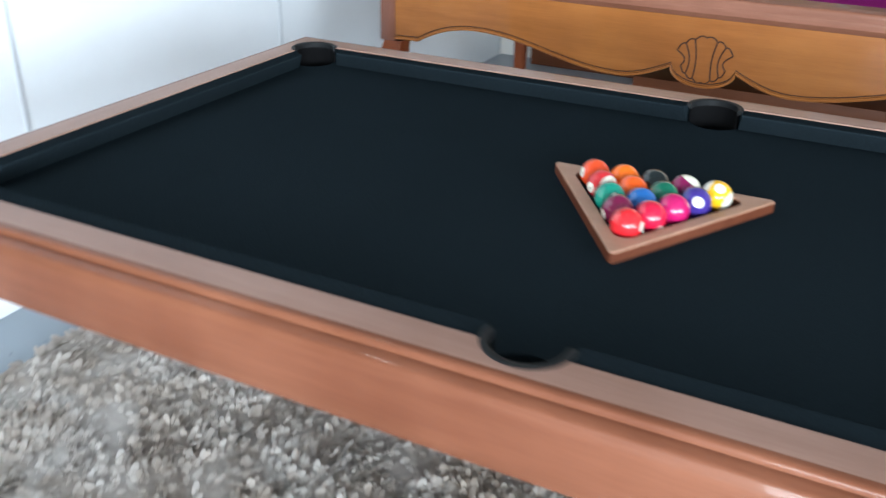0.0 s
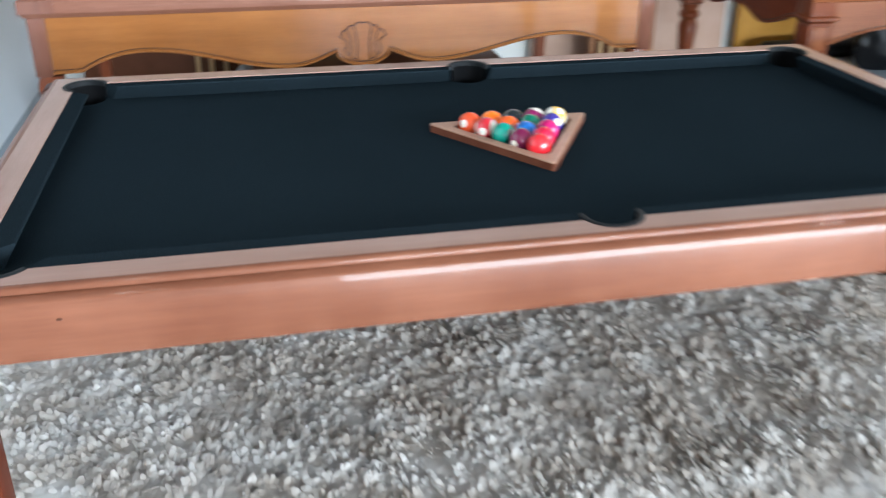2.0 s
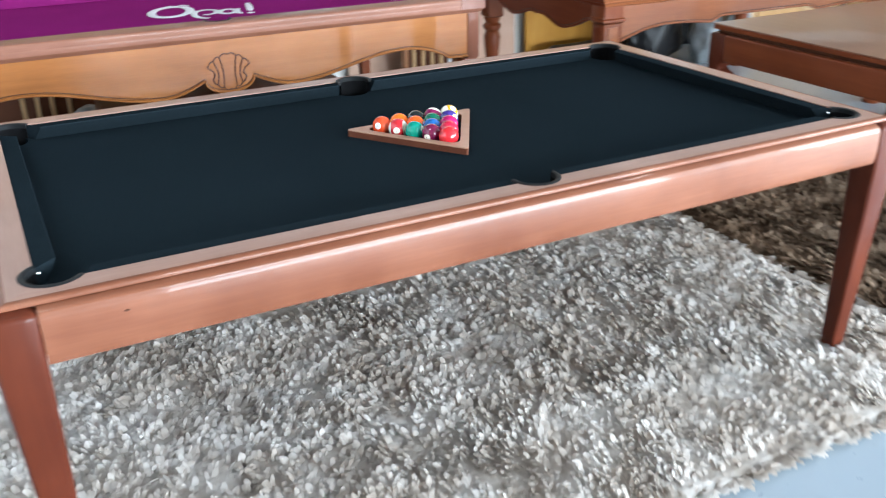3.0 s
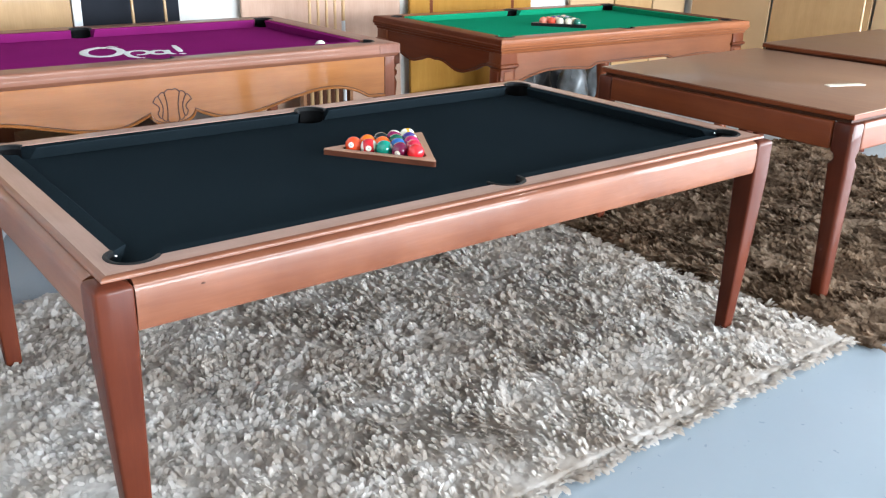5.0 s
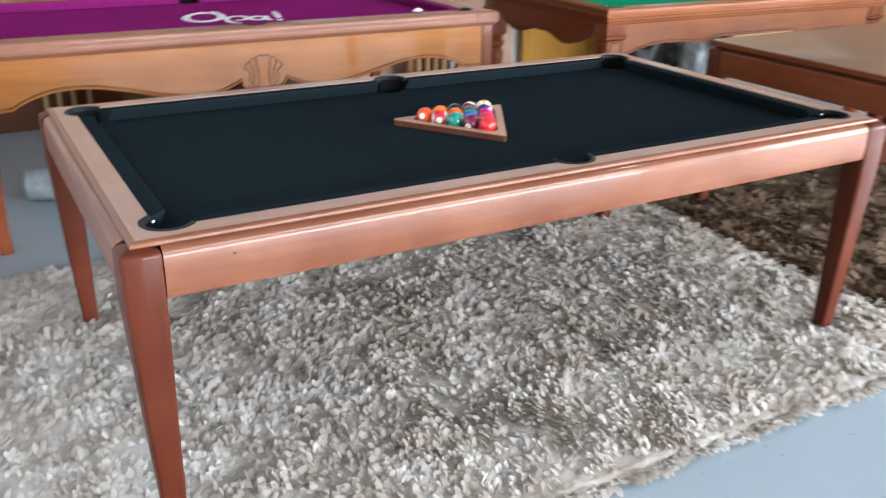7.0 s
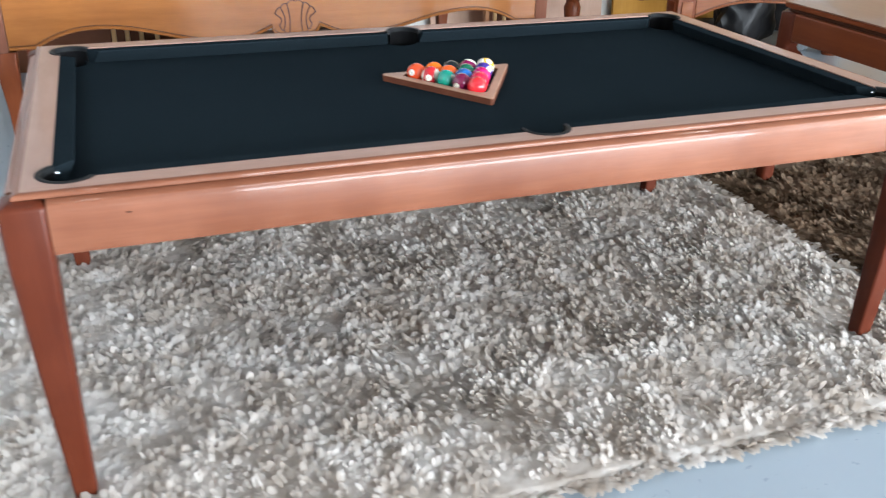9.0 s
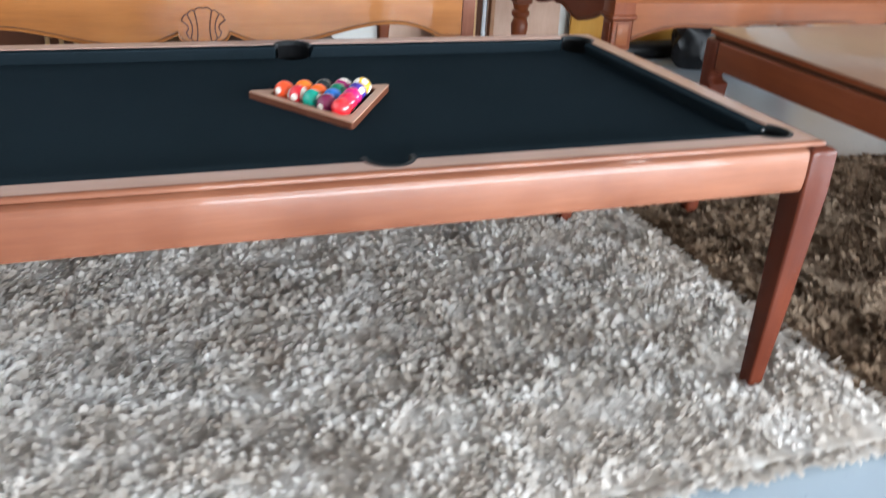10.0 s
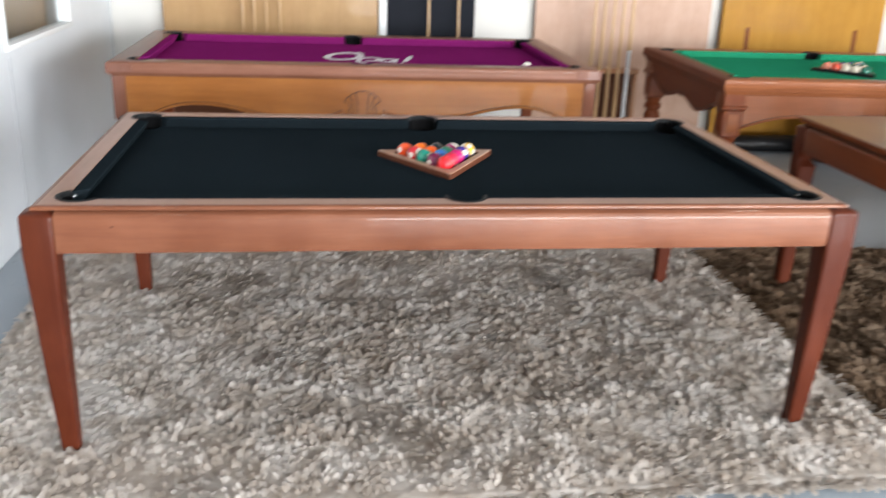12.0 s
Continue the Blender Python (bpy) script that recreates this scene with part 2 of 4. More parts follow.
def part(name, bm, mat, parent, label="", angle=35):
    ob = new(name, finish(name, bm, mat, angle))
    ob.parent = parent
    return tagged(ob, label)


def thing(name, bm, mat, label, category, group="", kind="", m=None):
    ob = new(name, finish(name, bm, mat))
    if m is not None:
        ob.matrix_world = m
    return tagged(ob, label, category, group, kind)


def base(name, m, label, category, group=""):
    ob = new(name)
    ob.matrix_world = m
    ob.empty_display_size = 0.1
    return tagged(ob, label, category, group)


def box(x0, x1, y0, y1, z0, z1, bev=0.0, seg=2, bm=None):
    b = bmesh.new()
    vs = [b.verts.new((x, y, z)) for z in (z0, z1) for x, y in ((x0, y0), (x1, y0), (x1, y1), (x0, y1))]
    for q in ((0, 3, 2, 1), (4, 5, 6, 7), (0, 1, 5, 4), (1, 2, 6, 5), (2, 3, 7, 6), (3, 0, 4, 7)):
        b.faces.new([vs[i] for i in q])
    if bev:
        bmesh.ops.bevel(b, geom=b.edges[:], offset=bev, segments=seg, profile=0.5, affect="EDGES")
    if bm is not None:
        me = bpy.data.meshes.new("tmp")
        b.to_mesh(me)
        b.free()
        bm.from_mesh(me)
        bpy.data.meshes.remove(me)
        return bm
    return b


def loft(loops, caps=True, bm=None, closed=True):
    """A skin through loops of points with equal counts."""
    b = bm or bmesh.new()
    rows = [[b.verts.new(p) for p in loop] for loop in loops]
    n = len(rows[0])
    for a, c in zip(rows, rows[1:]):
        for i in range(n if closed else n - 1):
            j = (i + 1) % n
            b.faces.new((a[i], a[j], c[j], c[i]))
    if caps:
        b.faces.new(rows[0][::-1])
        b.faces.new(rows[-1])
    return b


def tube(bm, pts, r, n=6, flat=1.0, up=Vector((0, 0, 1)), closed=False):
    pts = [Vector(p) for p in pts]
    loops = []
    for i, p in enumerate(pts):
        a, c = pts[max(i - 1, 0)], pts[min(i + 1, len(pts) - 1)]
        if closed:
            a, c = pts[i - 1], pts[(i + 1) % len(pts)]
        d = (c - a).normalized()
        s = d.cross(up)
        s = s.normalized() if s.length > 1e-4 else Vector((1, 0, 0))
        u = s.cross(d).normalized()
        rr = r[i] if isinstance(r, (list, tuple)) else r
        loops.append([p + s * math.cos(k * math.tau / n) * rr + u * math.sin(k * math.tau / n) * rr * flat for k in range(n)])
    if closed:
        loops.append(loops[0])
    loft(loops, not closed, bm)
    if closed:
        bmesh.ops.remove_doubles(bm, verts=bm.verts, dist=1e-6)
    return bm


def lathe(profile, n=20, cx=0, cy=0, bm=None):
    return loft([[(cx + r * math.cos(k * math.tau / n), cy + r * math.sin(k * math.tau / n), z) for k in range(n)] for r, z in profile], True, bm)


def cut(ob, holes):
    """Takes upright cylinders (x, y, r, z0, z1) out of a mesh object for good."""
    b = bmesh.new()
    for x, y, r, z0, z1 in holes:
        lathe([(r, z0), (r, z1)], 40, x, y, b)
    bmesh.ops.recalc_face_normals(b, faces=b.faces)
    me = bpy.data.meshes.new("cutter")
    b.to_mesh(me)
    b.free()
    tool = new("cutter", me)
    tool.parent = ob.parent
    mod = ob.modifiers.new("cut", "BOOLEAN")
    mod.operation, mod.object, mod.solver = "DIFFERENCE", tool, "EXACT"
    deps = bpy.context.evaluated_depsgraph_get()
    deps.update()
    made = bpy.data.meshes.new_from_object(ob.evaluated_get(deps))
    ob.modifiers.clear()
    ob.data = made
    for f in made.polygons:
        f.use_smooth = True
    made.set_sharp_from_angle(angle=radians(35))
    bpy.data.objects.remove(tool)
    bpy.data.meshes.remove(me)


def rounded_polygon(corners, r, seg=5):
    out = []
    n = len(corners)
    for i in range(n):
        p, a, c = Vector(corners[i]), Vector(corners[i - 1]), Vector(corners[(i + 1) % n])
        d1, d2 = (a - p).normalized(), (c - p).normalized()
        half = d1.angle(d2) / 2
        t = r / math.tan(half)
        m = p + (d1 + d2).normalized() * (r / math.sin(half))
        s, e = p + d1 * t - m, p + d2 * t - m
        for k in range(seg + 1):
            v = s.lerp(e, k / seg)
            out.append(m + v.normalized() * r)
    return out


# ---- the room ----
def slab(name, x0, x1, y0, y1, z0, z1, mat, label, bev=0.0):
    return thing(name, box(x0, x1, y0, y1, z0, z1, bev), mat, label, name.split("_")[0], kind="structure")


slab("floor", FAR_WEST - 0.1, EAST + 0.1, SOUTH - 0.1, NORTH + 0.1, -0.15, 0.0, M_FLOOR, "pale blue-grey smooth epoxy showroom floor")
slab("ceiling", FAR_WEST - 0.1, EAST + 0.1, SOUTH - 0.1, NORTH + 0.1, CEIL, CEIL + 0.15, M_CEIL, "plain dull grey showroom ceiling")
slab("wall_north", FAR_WEST - 0.1, EAST + 0.1, NORTH, NORTH + 0.15, 0, CEIL, M_WALL_BACK, "white back wall behind the leaning boards")
slab("ground", -60, 60, -90, 60, -0.32, -0.16, M_GROUND, "grey concrete ground outside the showroom")
slab("wall_far_west", FAR_WEST - 0.15, FAR_WEST, SOUTH, NORTH, 0, CEIL, M_CARD, "plain brown far side wall of the showroom")
# wide door openings to the south and to the east
be = box(EAST, EAST + 0.15, -0.7, NORTH, 0, CEIL)
box(EAST, EAST + 0.15, SOUTH, -4.7, 0, CEIL, bm=be)
box(EAST, EAST + 0.15, -4.7, -0.7, 2.8, CEIL, bm=be)
thing("wall_east", be, M_WALL_BACK, "white side wall with a wide open doorway", "wall", kind="structure")
bs = box(FAR_WEST - 0.15, 0.05, SOUTH - 0.15, SOUTH, 0, CEIL)
box(6.1, EAST + 0.15, SOUTH - 0.15, SOUTH, 0, CEIL, bm=bs)
box(0.05, 6.1, SOUTH - 0.15, SOUTH, 2.8, CEIL, bm=bs)
thing("wall_south", bs, M_WALL_BACK, "white wall round the wide open shopfront", "wall", kind="structure")

# west partition with an inner window
SILL, HEAD = 0.925, 2.05
WIN = ((2.10, 3.30),)
bw = box(WEST - 0.08, WEST, RETURN, NORTH, 0, SILL)
box(WEST - 0.08, WEST, RETURN, NORTH, HEAD, CEIL, bm=bw)
for y0, y1 in ((RETURN, WIN[0][0]), (WIN[0][1], NORTH)):
    box(WEST - 0.08, WEST, y0, y1, SILL, HEAD, bm=bw)
wall_w = thing("wall_west", bw, M_WALL, "white painted partition wall with narrow joints", "wall", kind="structure")
# the last strip is no joint: it paints the room corner's shade line
for jy in (-0.37, 0.885, 2.13, NORTH - 0.012):
    part("joint_and_corner_line", box(WEST + 0.0005, WEST + 0.0035, jy - 0.008, jy + 0.008, 0, CEIL if not 2.0 < jy < 3.35 else SILL - 0.03, 0.001, 1), M_JOINT, wall_w)
for i, (y0, y1) in enumerate(WIN):
    w = tagged(new("window_%d" % (i + 1)), "fixed inner window with white frame, dark room behind", "window", kind="structure")
    w.location = (WEST, 0, 0)
    f = 0.024
    part("window_frame", box(-0.06, 0.010, y0, y0 + f, SILL, HEAD, 0.004), M_ALU, w)
    part("window_frame", box(-0.06, 0.010, y1 - f, y1, SILL, HEAD, 0.004), M_ALU, w)
    part("window_frame", box(-0.06, 0.010, y0 + f, y1 - f, HEAD - f, HEAD, 0.004), M_ALU, w)
    part("window_sill", box(-0.06, 0.016, y0 + f, y1 - f, SILL, SILL + 0.028, 0.004), M_ALU, w)
    pane = part("pane", box(-0.034, -0.028, y0 + f, y1 - f, SILL + 0.028, HEAD - f), m_glass, w)
    pane.visible_shadow = False
# the dim neighbouring room
slab("wall_return", FAR_WEST, WEST - 0.08, RETURN, RETURN + 0.08, 0, CEIL, M_WALL, "white end of the partitioned side room")
# backdrop wall: the side room's dimness is put into its dark brown
slab("wall_beyond", FAR_WEST + 0.01, FAR_WEST + 0.03, RETURN + 0.09, NORTH - 0.01, 0.005, CEIL - 0.005, M_CUE_DK, "dark brown wall added behind the window, dimness painted in")

for lx, ly in LAMPS:
    lamp = base("ceiling_lamp", pose(lx, ly, CEIL), "small round white ceiling lamp, switched on", "lamp", "ceiling lamps")
    part("housing", lathe([(0.05, 0), (0.14, -0.004), (0.15, -0.03), (0.15, -0.06), (0.135, -0.062)], 32), M_ALU, lamp)
    part("diffuser", lathe([(0.133, -0.061), (0.125, -0.085), (0.08, -0.105), (0.02, -0.11)], 32), m_glow, lamp)


# ---- pool tables: common parts ----
def cushion(bm, p0, p1, inward, top, bed, depth, in0, in1):
    """One cloth-covered cushion from p0 to p1 along the rail, its ends cut back by in0 and in1 at the nose."""
    p0, p1, inward = Vector(p0), Vector(p1), Vector(inward)
    d = (p1 - p0).normalized()
    prof = [(0, bed), (0, top), (0.30, top + 0.0008), (0.92, top + 0.0016), (0.985, top + 0.0006), (1.0, top - 0.0016), (0.97, top - 0.0048), (0.66, bed + 0.013), (0.50, bed)]

    def loop(p, cutback, sgn):
        return [Vector((*(p + inward * (k * depth) + d * sgn * cutback * k), z)) for k, z in prof]
    return loft([loop(p0, in0, 1), loop(p1, in1, -1)], True, bm)


def pocket(parent, x, y, face, r, top, bed, span=200):
    """Rubber lip, leather cup and dark net of one pocket; face: the direction, in degrees, in which the lip closes."""
    b = bmesh.new()
    a0 = radians(face - span / 2)
    n = 26
    prof = [(-0.003, -0.012), (-0.003, 0.0008), (0.001, 0.0026), (0.006, 0.0026), (0.009, 0.0008), (0.009, -0.004)]
    loops = []
    for k in range(n + 1):
        a = a0 + radians(span) * k / n
        c, s = math.cos(a), math.sin(a)
        loops.append([(x + (r + u) * c, y + (r + u) * s, top + w) for u, w in prof])
    loft(loops, True, b)
    part("pocket_lip", b, M_RUBBER, parent, "grey rubber pocket lip")
    b = lathe([(r - 0.001, top - 0.006), (r - 0.002, bed - 0.03), (r - 0.008, bed - 0.038), (r * 0.55, bed - 0.050), (0.004, bed - 0.053)], 32, x, y)
    b.faces.ensure_lookup_table()
    up = [f for f in b.faces if len(f.verts) > 4 and f.calc_center_median().z > bed]
    bmesh.ops.delete(b, geom=up, context="FACES_ONLY")
    # the side towards the bed stays open
    mouth = [f for f in b.faces if f.calc_center_median().z > bed - 0.02 and math.cos(math.atan2(f.calc_center_median().y - y, f.calc_center_median().x - x) - radians(face)) < math.cos(radians(span / 2))]
    bmesh.ops.delete(b, geom=mouth, context="FACES")
    part("pocket_cup", b, M_POCKET, parent, "black pocket cup")


def split_rail_sheen(ob, k, half, edge, top, mats):
    """The rounded outer edge takes the frame's wood; sheen is painted into the top."""
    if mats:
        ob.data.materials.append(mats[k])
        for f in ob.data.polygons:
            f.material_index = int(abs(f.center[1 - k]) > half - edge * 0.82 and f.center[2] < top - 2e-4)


def playfield(parent, hx, hy, top, bed, rail_w, cush, r, m_cloth, m_x, m_y, ox=0.0, under=0.05, inset=0.012, mid_in=0.004, edge=0.007, edge_mats=None):
    """Four mitred rails, six cushions, the bed and six pockets; hx, hy: half sizes outside the rails."""
    ix, iy = hx - rail_w, hy - rail_w
    cx, cy = ix - inset, iy - inset
    holes = [(sx * cx, sy * cy, r, bed - 0.2, top + 0.1) for sx in (-1, 1) for sy in (-1, 1)]
    my = iy + r * 0.10 - mid_in
    holes += [(ox, sy * my, r, bed - 0.2, top + 0.1) for sy in (-1, 1)]
    levels = [(top - under, 0.0), (top - under * 0.55, 0.0), (top - under * 0.32, edge * 0.07), (top - under * 0.15, edge * 0.25), (top - under * 0.04, edge * 0.6), (top, edge)]
    for sy in (-1, 1):
        b = loft([[(-hx + o, sy * (hy - o), z), (hx - o, sy * (hy - o), z), (ix, sy * iy, z), (-ix, sy * iy, z)] for z, o in levels])
        ob = part("rail", b, m_x, parent)
        split_rail_sheen(ob, 0, hy, edge, top, edge_mats)
        cut(ob, holes)
    for sx in (-1, 1):
        b = loft([[(sx * (hx - o), -hy + o, z), (sx * (hx - o), hy - o, z), (sx * ix, iy, z), (sx * ix, -iy, z)] for z, o in levels])
        ob = part("rail", b, m_y, parent)
        split_rail_sheen(ob, 1, hx, edge, top, edge_mats)
        cut(ob, holes)
    ct = top - 0.003
    g = math.sqrt(r * r - inset * inset) + 0.0005
    gm = math.sqrt(max(0, r * r - (my - iy) ** 2)) + 0.0005
    for sy in (-1, 1):
        for sx in (-1, 1):
            b = cushion(bmesh.new(), (sx * (cx - g), sy * iy), (ox + sx * gm, sy * iy), (0, -sy), ct, bed, cush, cush * 0.8, cush * 0.30)
            part("cushion", b, m_cloth, parent, angle=12)
    for sx in (-1, 1):
        b = cushion(bmesh.new(), (sx * ix, -(cy - g)), (sx * ix, cy - g), (-sx, 0), ct, bed, cush, cush * 0.8, cush * 0.8)
        part("cushion", b, m_cloth, parent, angle=12)
    bed_ob = part("bed_cloth", box(-ix - 0.004, ix + 0.004, -iy - 0.004, iy + 0.004, bed - 0.03, bed), m_cloth, parent)
    shelf = [(x + math.copysign(0.012, x), y + math.copysign(0.012, y), q, a, b) for x, y, q, a, b in holes[:4]] + [(x, y + math.copysign(0.020, y), q, a, b) for x, y, q, a, b in holes[4:]]
    cut(bed_ob, shelf)
    for sx in (-1, 1):
        for sy in (-1, 1):
            pocket(parent, sx * cx, sy * cy, math.degrees(math.atan2(sy, sx)), r, top, bed, 205)
    for sy in (-1, 1):
        pocket(parent, ox, sy * my, 90 * sy, r, top, bed, 196)


# ---- the black pool table ----
BED = 0.757
TX, TL, TW, TH = 0.005, 2.430, 1.37, 0.80
black_table = base("pool_table", pose(TX, TW / 2, 0), "reddish cherry-wood pool dining table with black cloth and tapered legs", "pool table")
hx, hy = TL / 2, TW / 2
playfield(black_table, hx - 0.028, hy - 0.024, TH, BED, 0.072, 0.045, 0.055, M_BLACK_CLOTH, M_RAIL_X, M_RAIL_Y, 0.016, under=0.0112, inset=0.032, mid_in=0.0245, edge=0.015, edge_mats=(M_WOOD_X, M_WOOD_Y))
AP0, AP1, LEG = 0.667, 0.7880, 0.089


def apron(length, mat, y_face, along):
    """A face board with a bellied front, a rounded upper edge and a narrow ledge below the rail."""
    prof = [(0.030, AP0), (0.013, AP0), (0.0075, AP0 + 0.003), (0.0045, AP0 + 0.011), (0.0018, AP0 + 0.028), (0.0004, AP0 + 0.052), (0.0006, AP0 + 0.078), (0.0016, AP0 + 0.096), (0.0030, AP0 + 0.1035), (0.0044, AP0 + 0.1062), (0.0050, AP0 + 0.1085), (0.0058, AP0 + 0.1110), (0.0078, AP0 + 0.1132), (0.0108, AP0 + 0.1150), (0.0200, AP1 - 0.0022), (0.030, AP1), (0.036, AP1), (0.036, AP1 - 0.02), (0.030, AP1 - 0.03)]
    lo = []
    for s in (-1, 1):
        if along == "x":
            lo.append([(s * length / 2, (y_face - math.copysign(d, y_face)), z) for d, z in prof])
        else:
            lo.append([((y_face - math.copysign(d, y_face)), s * length / 2, z) for d, z in prof])
    return loft(lo)


# dark strips fill the gap below the rails; its shade is in their colour
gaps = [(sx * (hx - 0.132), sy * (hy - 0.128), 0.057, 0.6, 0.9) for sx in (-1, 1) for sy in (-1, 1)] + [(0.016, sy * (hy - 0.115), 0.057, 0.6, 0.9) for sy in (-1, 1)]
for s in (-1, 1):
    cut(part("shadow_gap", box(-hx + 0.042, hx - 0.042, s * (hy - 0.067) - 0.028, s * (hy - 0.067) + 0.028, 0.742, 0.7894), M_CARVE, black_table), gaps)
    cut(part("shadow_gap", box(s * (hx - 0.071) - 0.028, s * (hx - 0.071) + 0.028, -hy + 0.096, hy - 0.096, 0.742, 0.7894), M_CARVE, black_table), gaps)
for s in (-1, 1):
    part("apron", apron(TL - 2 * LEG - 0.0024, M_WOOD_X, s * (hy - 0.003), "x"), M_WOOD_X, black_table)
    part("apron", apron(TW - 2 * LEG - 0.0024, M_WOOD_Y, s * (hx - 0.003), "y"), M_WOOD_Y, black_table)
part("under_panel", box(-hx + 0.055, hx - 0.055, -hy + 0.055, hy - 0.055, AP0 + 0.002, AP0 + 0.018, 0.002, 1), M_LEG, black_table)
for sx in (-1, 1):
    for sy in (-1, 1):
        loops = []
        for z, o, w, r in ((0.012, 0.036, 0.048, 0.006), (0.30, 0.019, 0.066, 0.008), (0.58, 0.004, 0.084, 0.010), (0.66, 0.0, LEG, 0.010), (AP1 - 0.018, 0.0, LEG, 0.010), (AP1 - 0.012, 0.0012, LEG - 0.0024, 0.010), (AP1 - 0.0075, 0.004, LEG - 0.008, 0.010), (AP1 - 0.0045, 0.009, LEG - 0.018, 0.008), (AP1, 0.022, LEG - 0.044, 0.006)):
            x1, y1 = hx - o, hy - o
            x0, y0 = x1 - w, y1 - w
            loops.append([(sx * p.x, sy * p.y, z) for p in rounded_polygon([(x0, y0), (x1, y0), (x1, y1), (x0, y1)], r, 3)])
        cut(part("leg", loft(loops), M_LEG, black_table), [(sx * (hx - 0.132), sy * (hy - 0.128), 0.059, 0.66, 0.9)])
# a small steel rivet in each near corner pocket, and a dark knot in the front apron
M_STEEL = plain('bright_steel', (0.75, 0.75, 0.74), 0.2, 1.0, var=0.03, relief=0)
for sx, a in ((-1, 118), (1, 66)):
    c, q = math.cos(radians(a)), math.sin(radians(a))
    part('rivet', lathe([(0.001, 0.0), (0.0045, 0.0), (0.0032, 0.0022), (0.001, 0.0028)], 12), M_STEEL, black_table, 'small steel rivet').matrix_local = Matrix.Translation((sx * (hx - 0.132) + 0.051 * c, -(hy - 0.128) + 0.051 * q, TH - 0.014)) @ Vector((-c, -q, 0.25)).to_track_quat('Z', 'Y').to_matrix().to_4x4()
part("knot", lathe([(0.001, 0.0), (0.0075, 0.0), (0.006, 0.0012), (0.001, 0.0015)], 12), M_CARVE, black_table).matrix_local = Matrix.Translation((-0.968 - TX, -hy + 0.0034, 0.748)) @ pose(0, 0, 0, 90) @ Matrix.Diagonal((0.7, 0.30, 1, 1))


# ---- triangle rack and balls ----
RC = Vector((0.016, 0.690))


def rack(name, centre, turn, z, mat, edge, label, side=0.43, inner=0.345, thick=0.021):
    def tri(sd, r):
        k = sd / math.sqrt(3)
        return rounded_polygon([(k * math.cos(radians(a)), 0.945 * k * math.sin(radians(a))) for a in (-90, 30, 150)], r, 6)
    o, i, o2 = tri(side, 0.007), tri(inner, 0.022), tri(side - 0.005, 0.006)

    def ring(z0, z1, outer, low):
        b = loft([[(p.x, p.y, z0) for p in low], [(p.x, p.y, z1) for p in outer], [(p.x, p.y, z1) for p in i], [(p.x, p.y, z0) for p in i], [(p.x, p.y, z0) for p in low]], False)
        bmesh.ops.remove_doubles(b, verts=b.verts, dist=1e-6)
        return b
    r = base(name, pose(centre[0], centre[1], z, 0, 0, turn), label, "ball rack")
    part("frame", ring(0, thick - 0.003, o, o), edge, r)
    part("top_face", ring(thick - 0.003, thick, o2, o), mat, r)
    return r


M_RACK_EDGE = wood("rack_edge_wood", (0.11, 0.032, 0.016), (0.17, 0.055, 0.028), "x", 0.45, 0.15)
rack("ball_rack", (RC.x + 0.003, RC.y - 0.003), 1.6, BED, wood("rack_triangle_wood", (0.40, 0.215, 0.145), (0.48, 0.28, 0.195), "x", 0.45, 0.15), M_RACK_EDGE, "reddish-brown wooden triangle rack lying on black cloth")

BR = 0.0285
RIGHT, UP, TOWARD = Vector((0.957, 0.288, 0.0)), Vector((-0.132, 0.44, 0.888)), Vector((0.256, -0.85, 0.459))


def facing(a, b, back=False):
    c = math.sqrt(max(0.0, 1 - a * a - b * b)) * (-1 if back else 1)
    return (RIGHT * a + UP * b + TOWARD * c).normalized()


def ball_mesh(name, mat, r=BR, seg=32):
    b = bmesh.new()
    bmesh.ops.create_uvsphere(b, u_segments=seg, v_segments=seg // 2, radius=r)
    return finish(name, b, mat, 80)


def cap(r, angle, rings=5, n=24):
    lo = [[(r * math.sin(angle * k / rings) * math.cos(i * math.tau / n), r * math.sin(angle * k / rings) * math.sin(i * math.tau / n), r * math.cos(angle * k / rings)) for i in range(n)] for k in range(rings, 0, -1)]
    b = loft(lo, False)
    b.faces.new([v for v in b.verts][-n:])
    return b


M_DISC = plain("ivory_number_circle", (0.80, 0.76, 0.66), 0.12, var=0.03, relief=0)
M_INK = plain("black_ink", (0.012, 0.012, 0.012), 0.2, relief=0)


def numeral(text, r, size):
    """A numeral bent on to the ball's surface, round +z."""
    cu = bpy.data.curves.new("numeral", "FONT")
    cu.body, cu.size, cu.align_x, cu.align_y = text, size, "CENTER", "CENTER"
    tmp = new("numeral", cu)
    deps = bpy.context.evaluated_depsgraph_get()
    deps.update()
    me = bpy.data.meshes.new_from_object(tmp.evaluated_get(deps))
    bpy.data.objects.remove(tmp)
    b = bmesh.new()
    b.from_mesh(me)
    bmesh.ops.triangulate(b, faces=b.faces)
    for v in b.verts:
        v.co.z = math.sqrt(max(0, r * r - v.co.x ** 2 - v.co.y ** 2))
    bpy.data.meshes.remove(me)
    return b


def turned_to(d, up=Vector((0, 0, 1))):
    """A turn that brings +z to d and +y as near to up as may be."""
    z = Vector(d).normalized()
    x = up.cross(z)
    x = x.normalized() if x.length > 1e-3 else Vector((1, 0, 0))
    return Matrix((x, z.cross(x), z)).transposed().to_4x4()


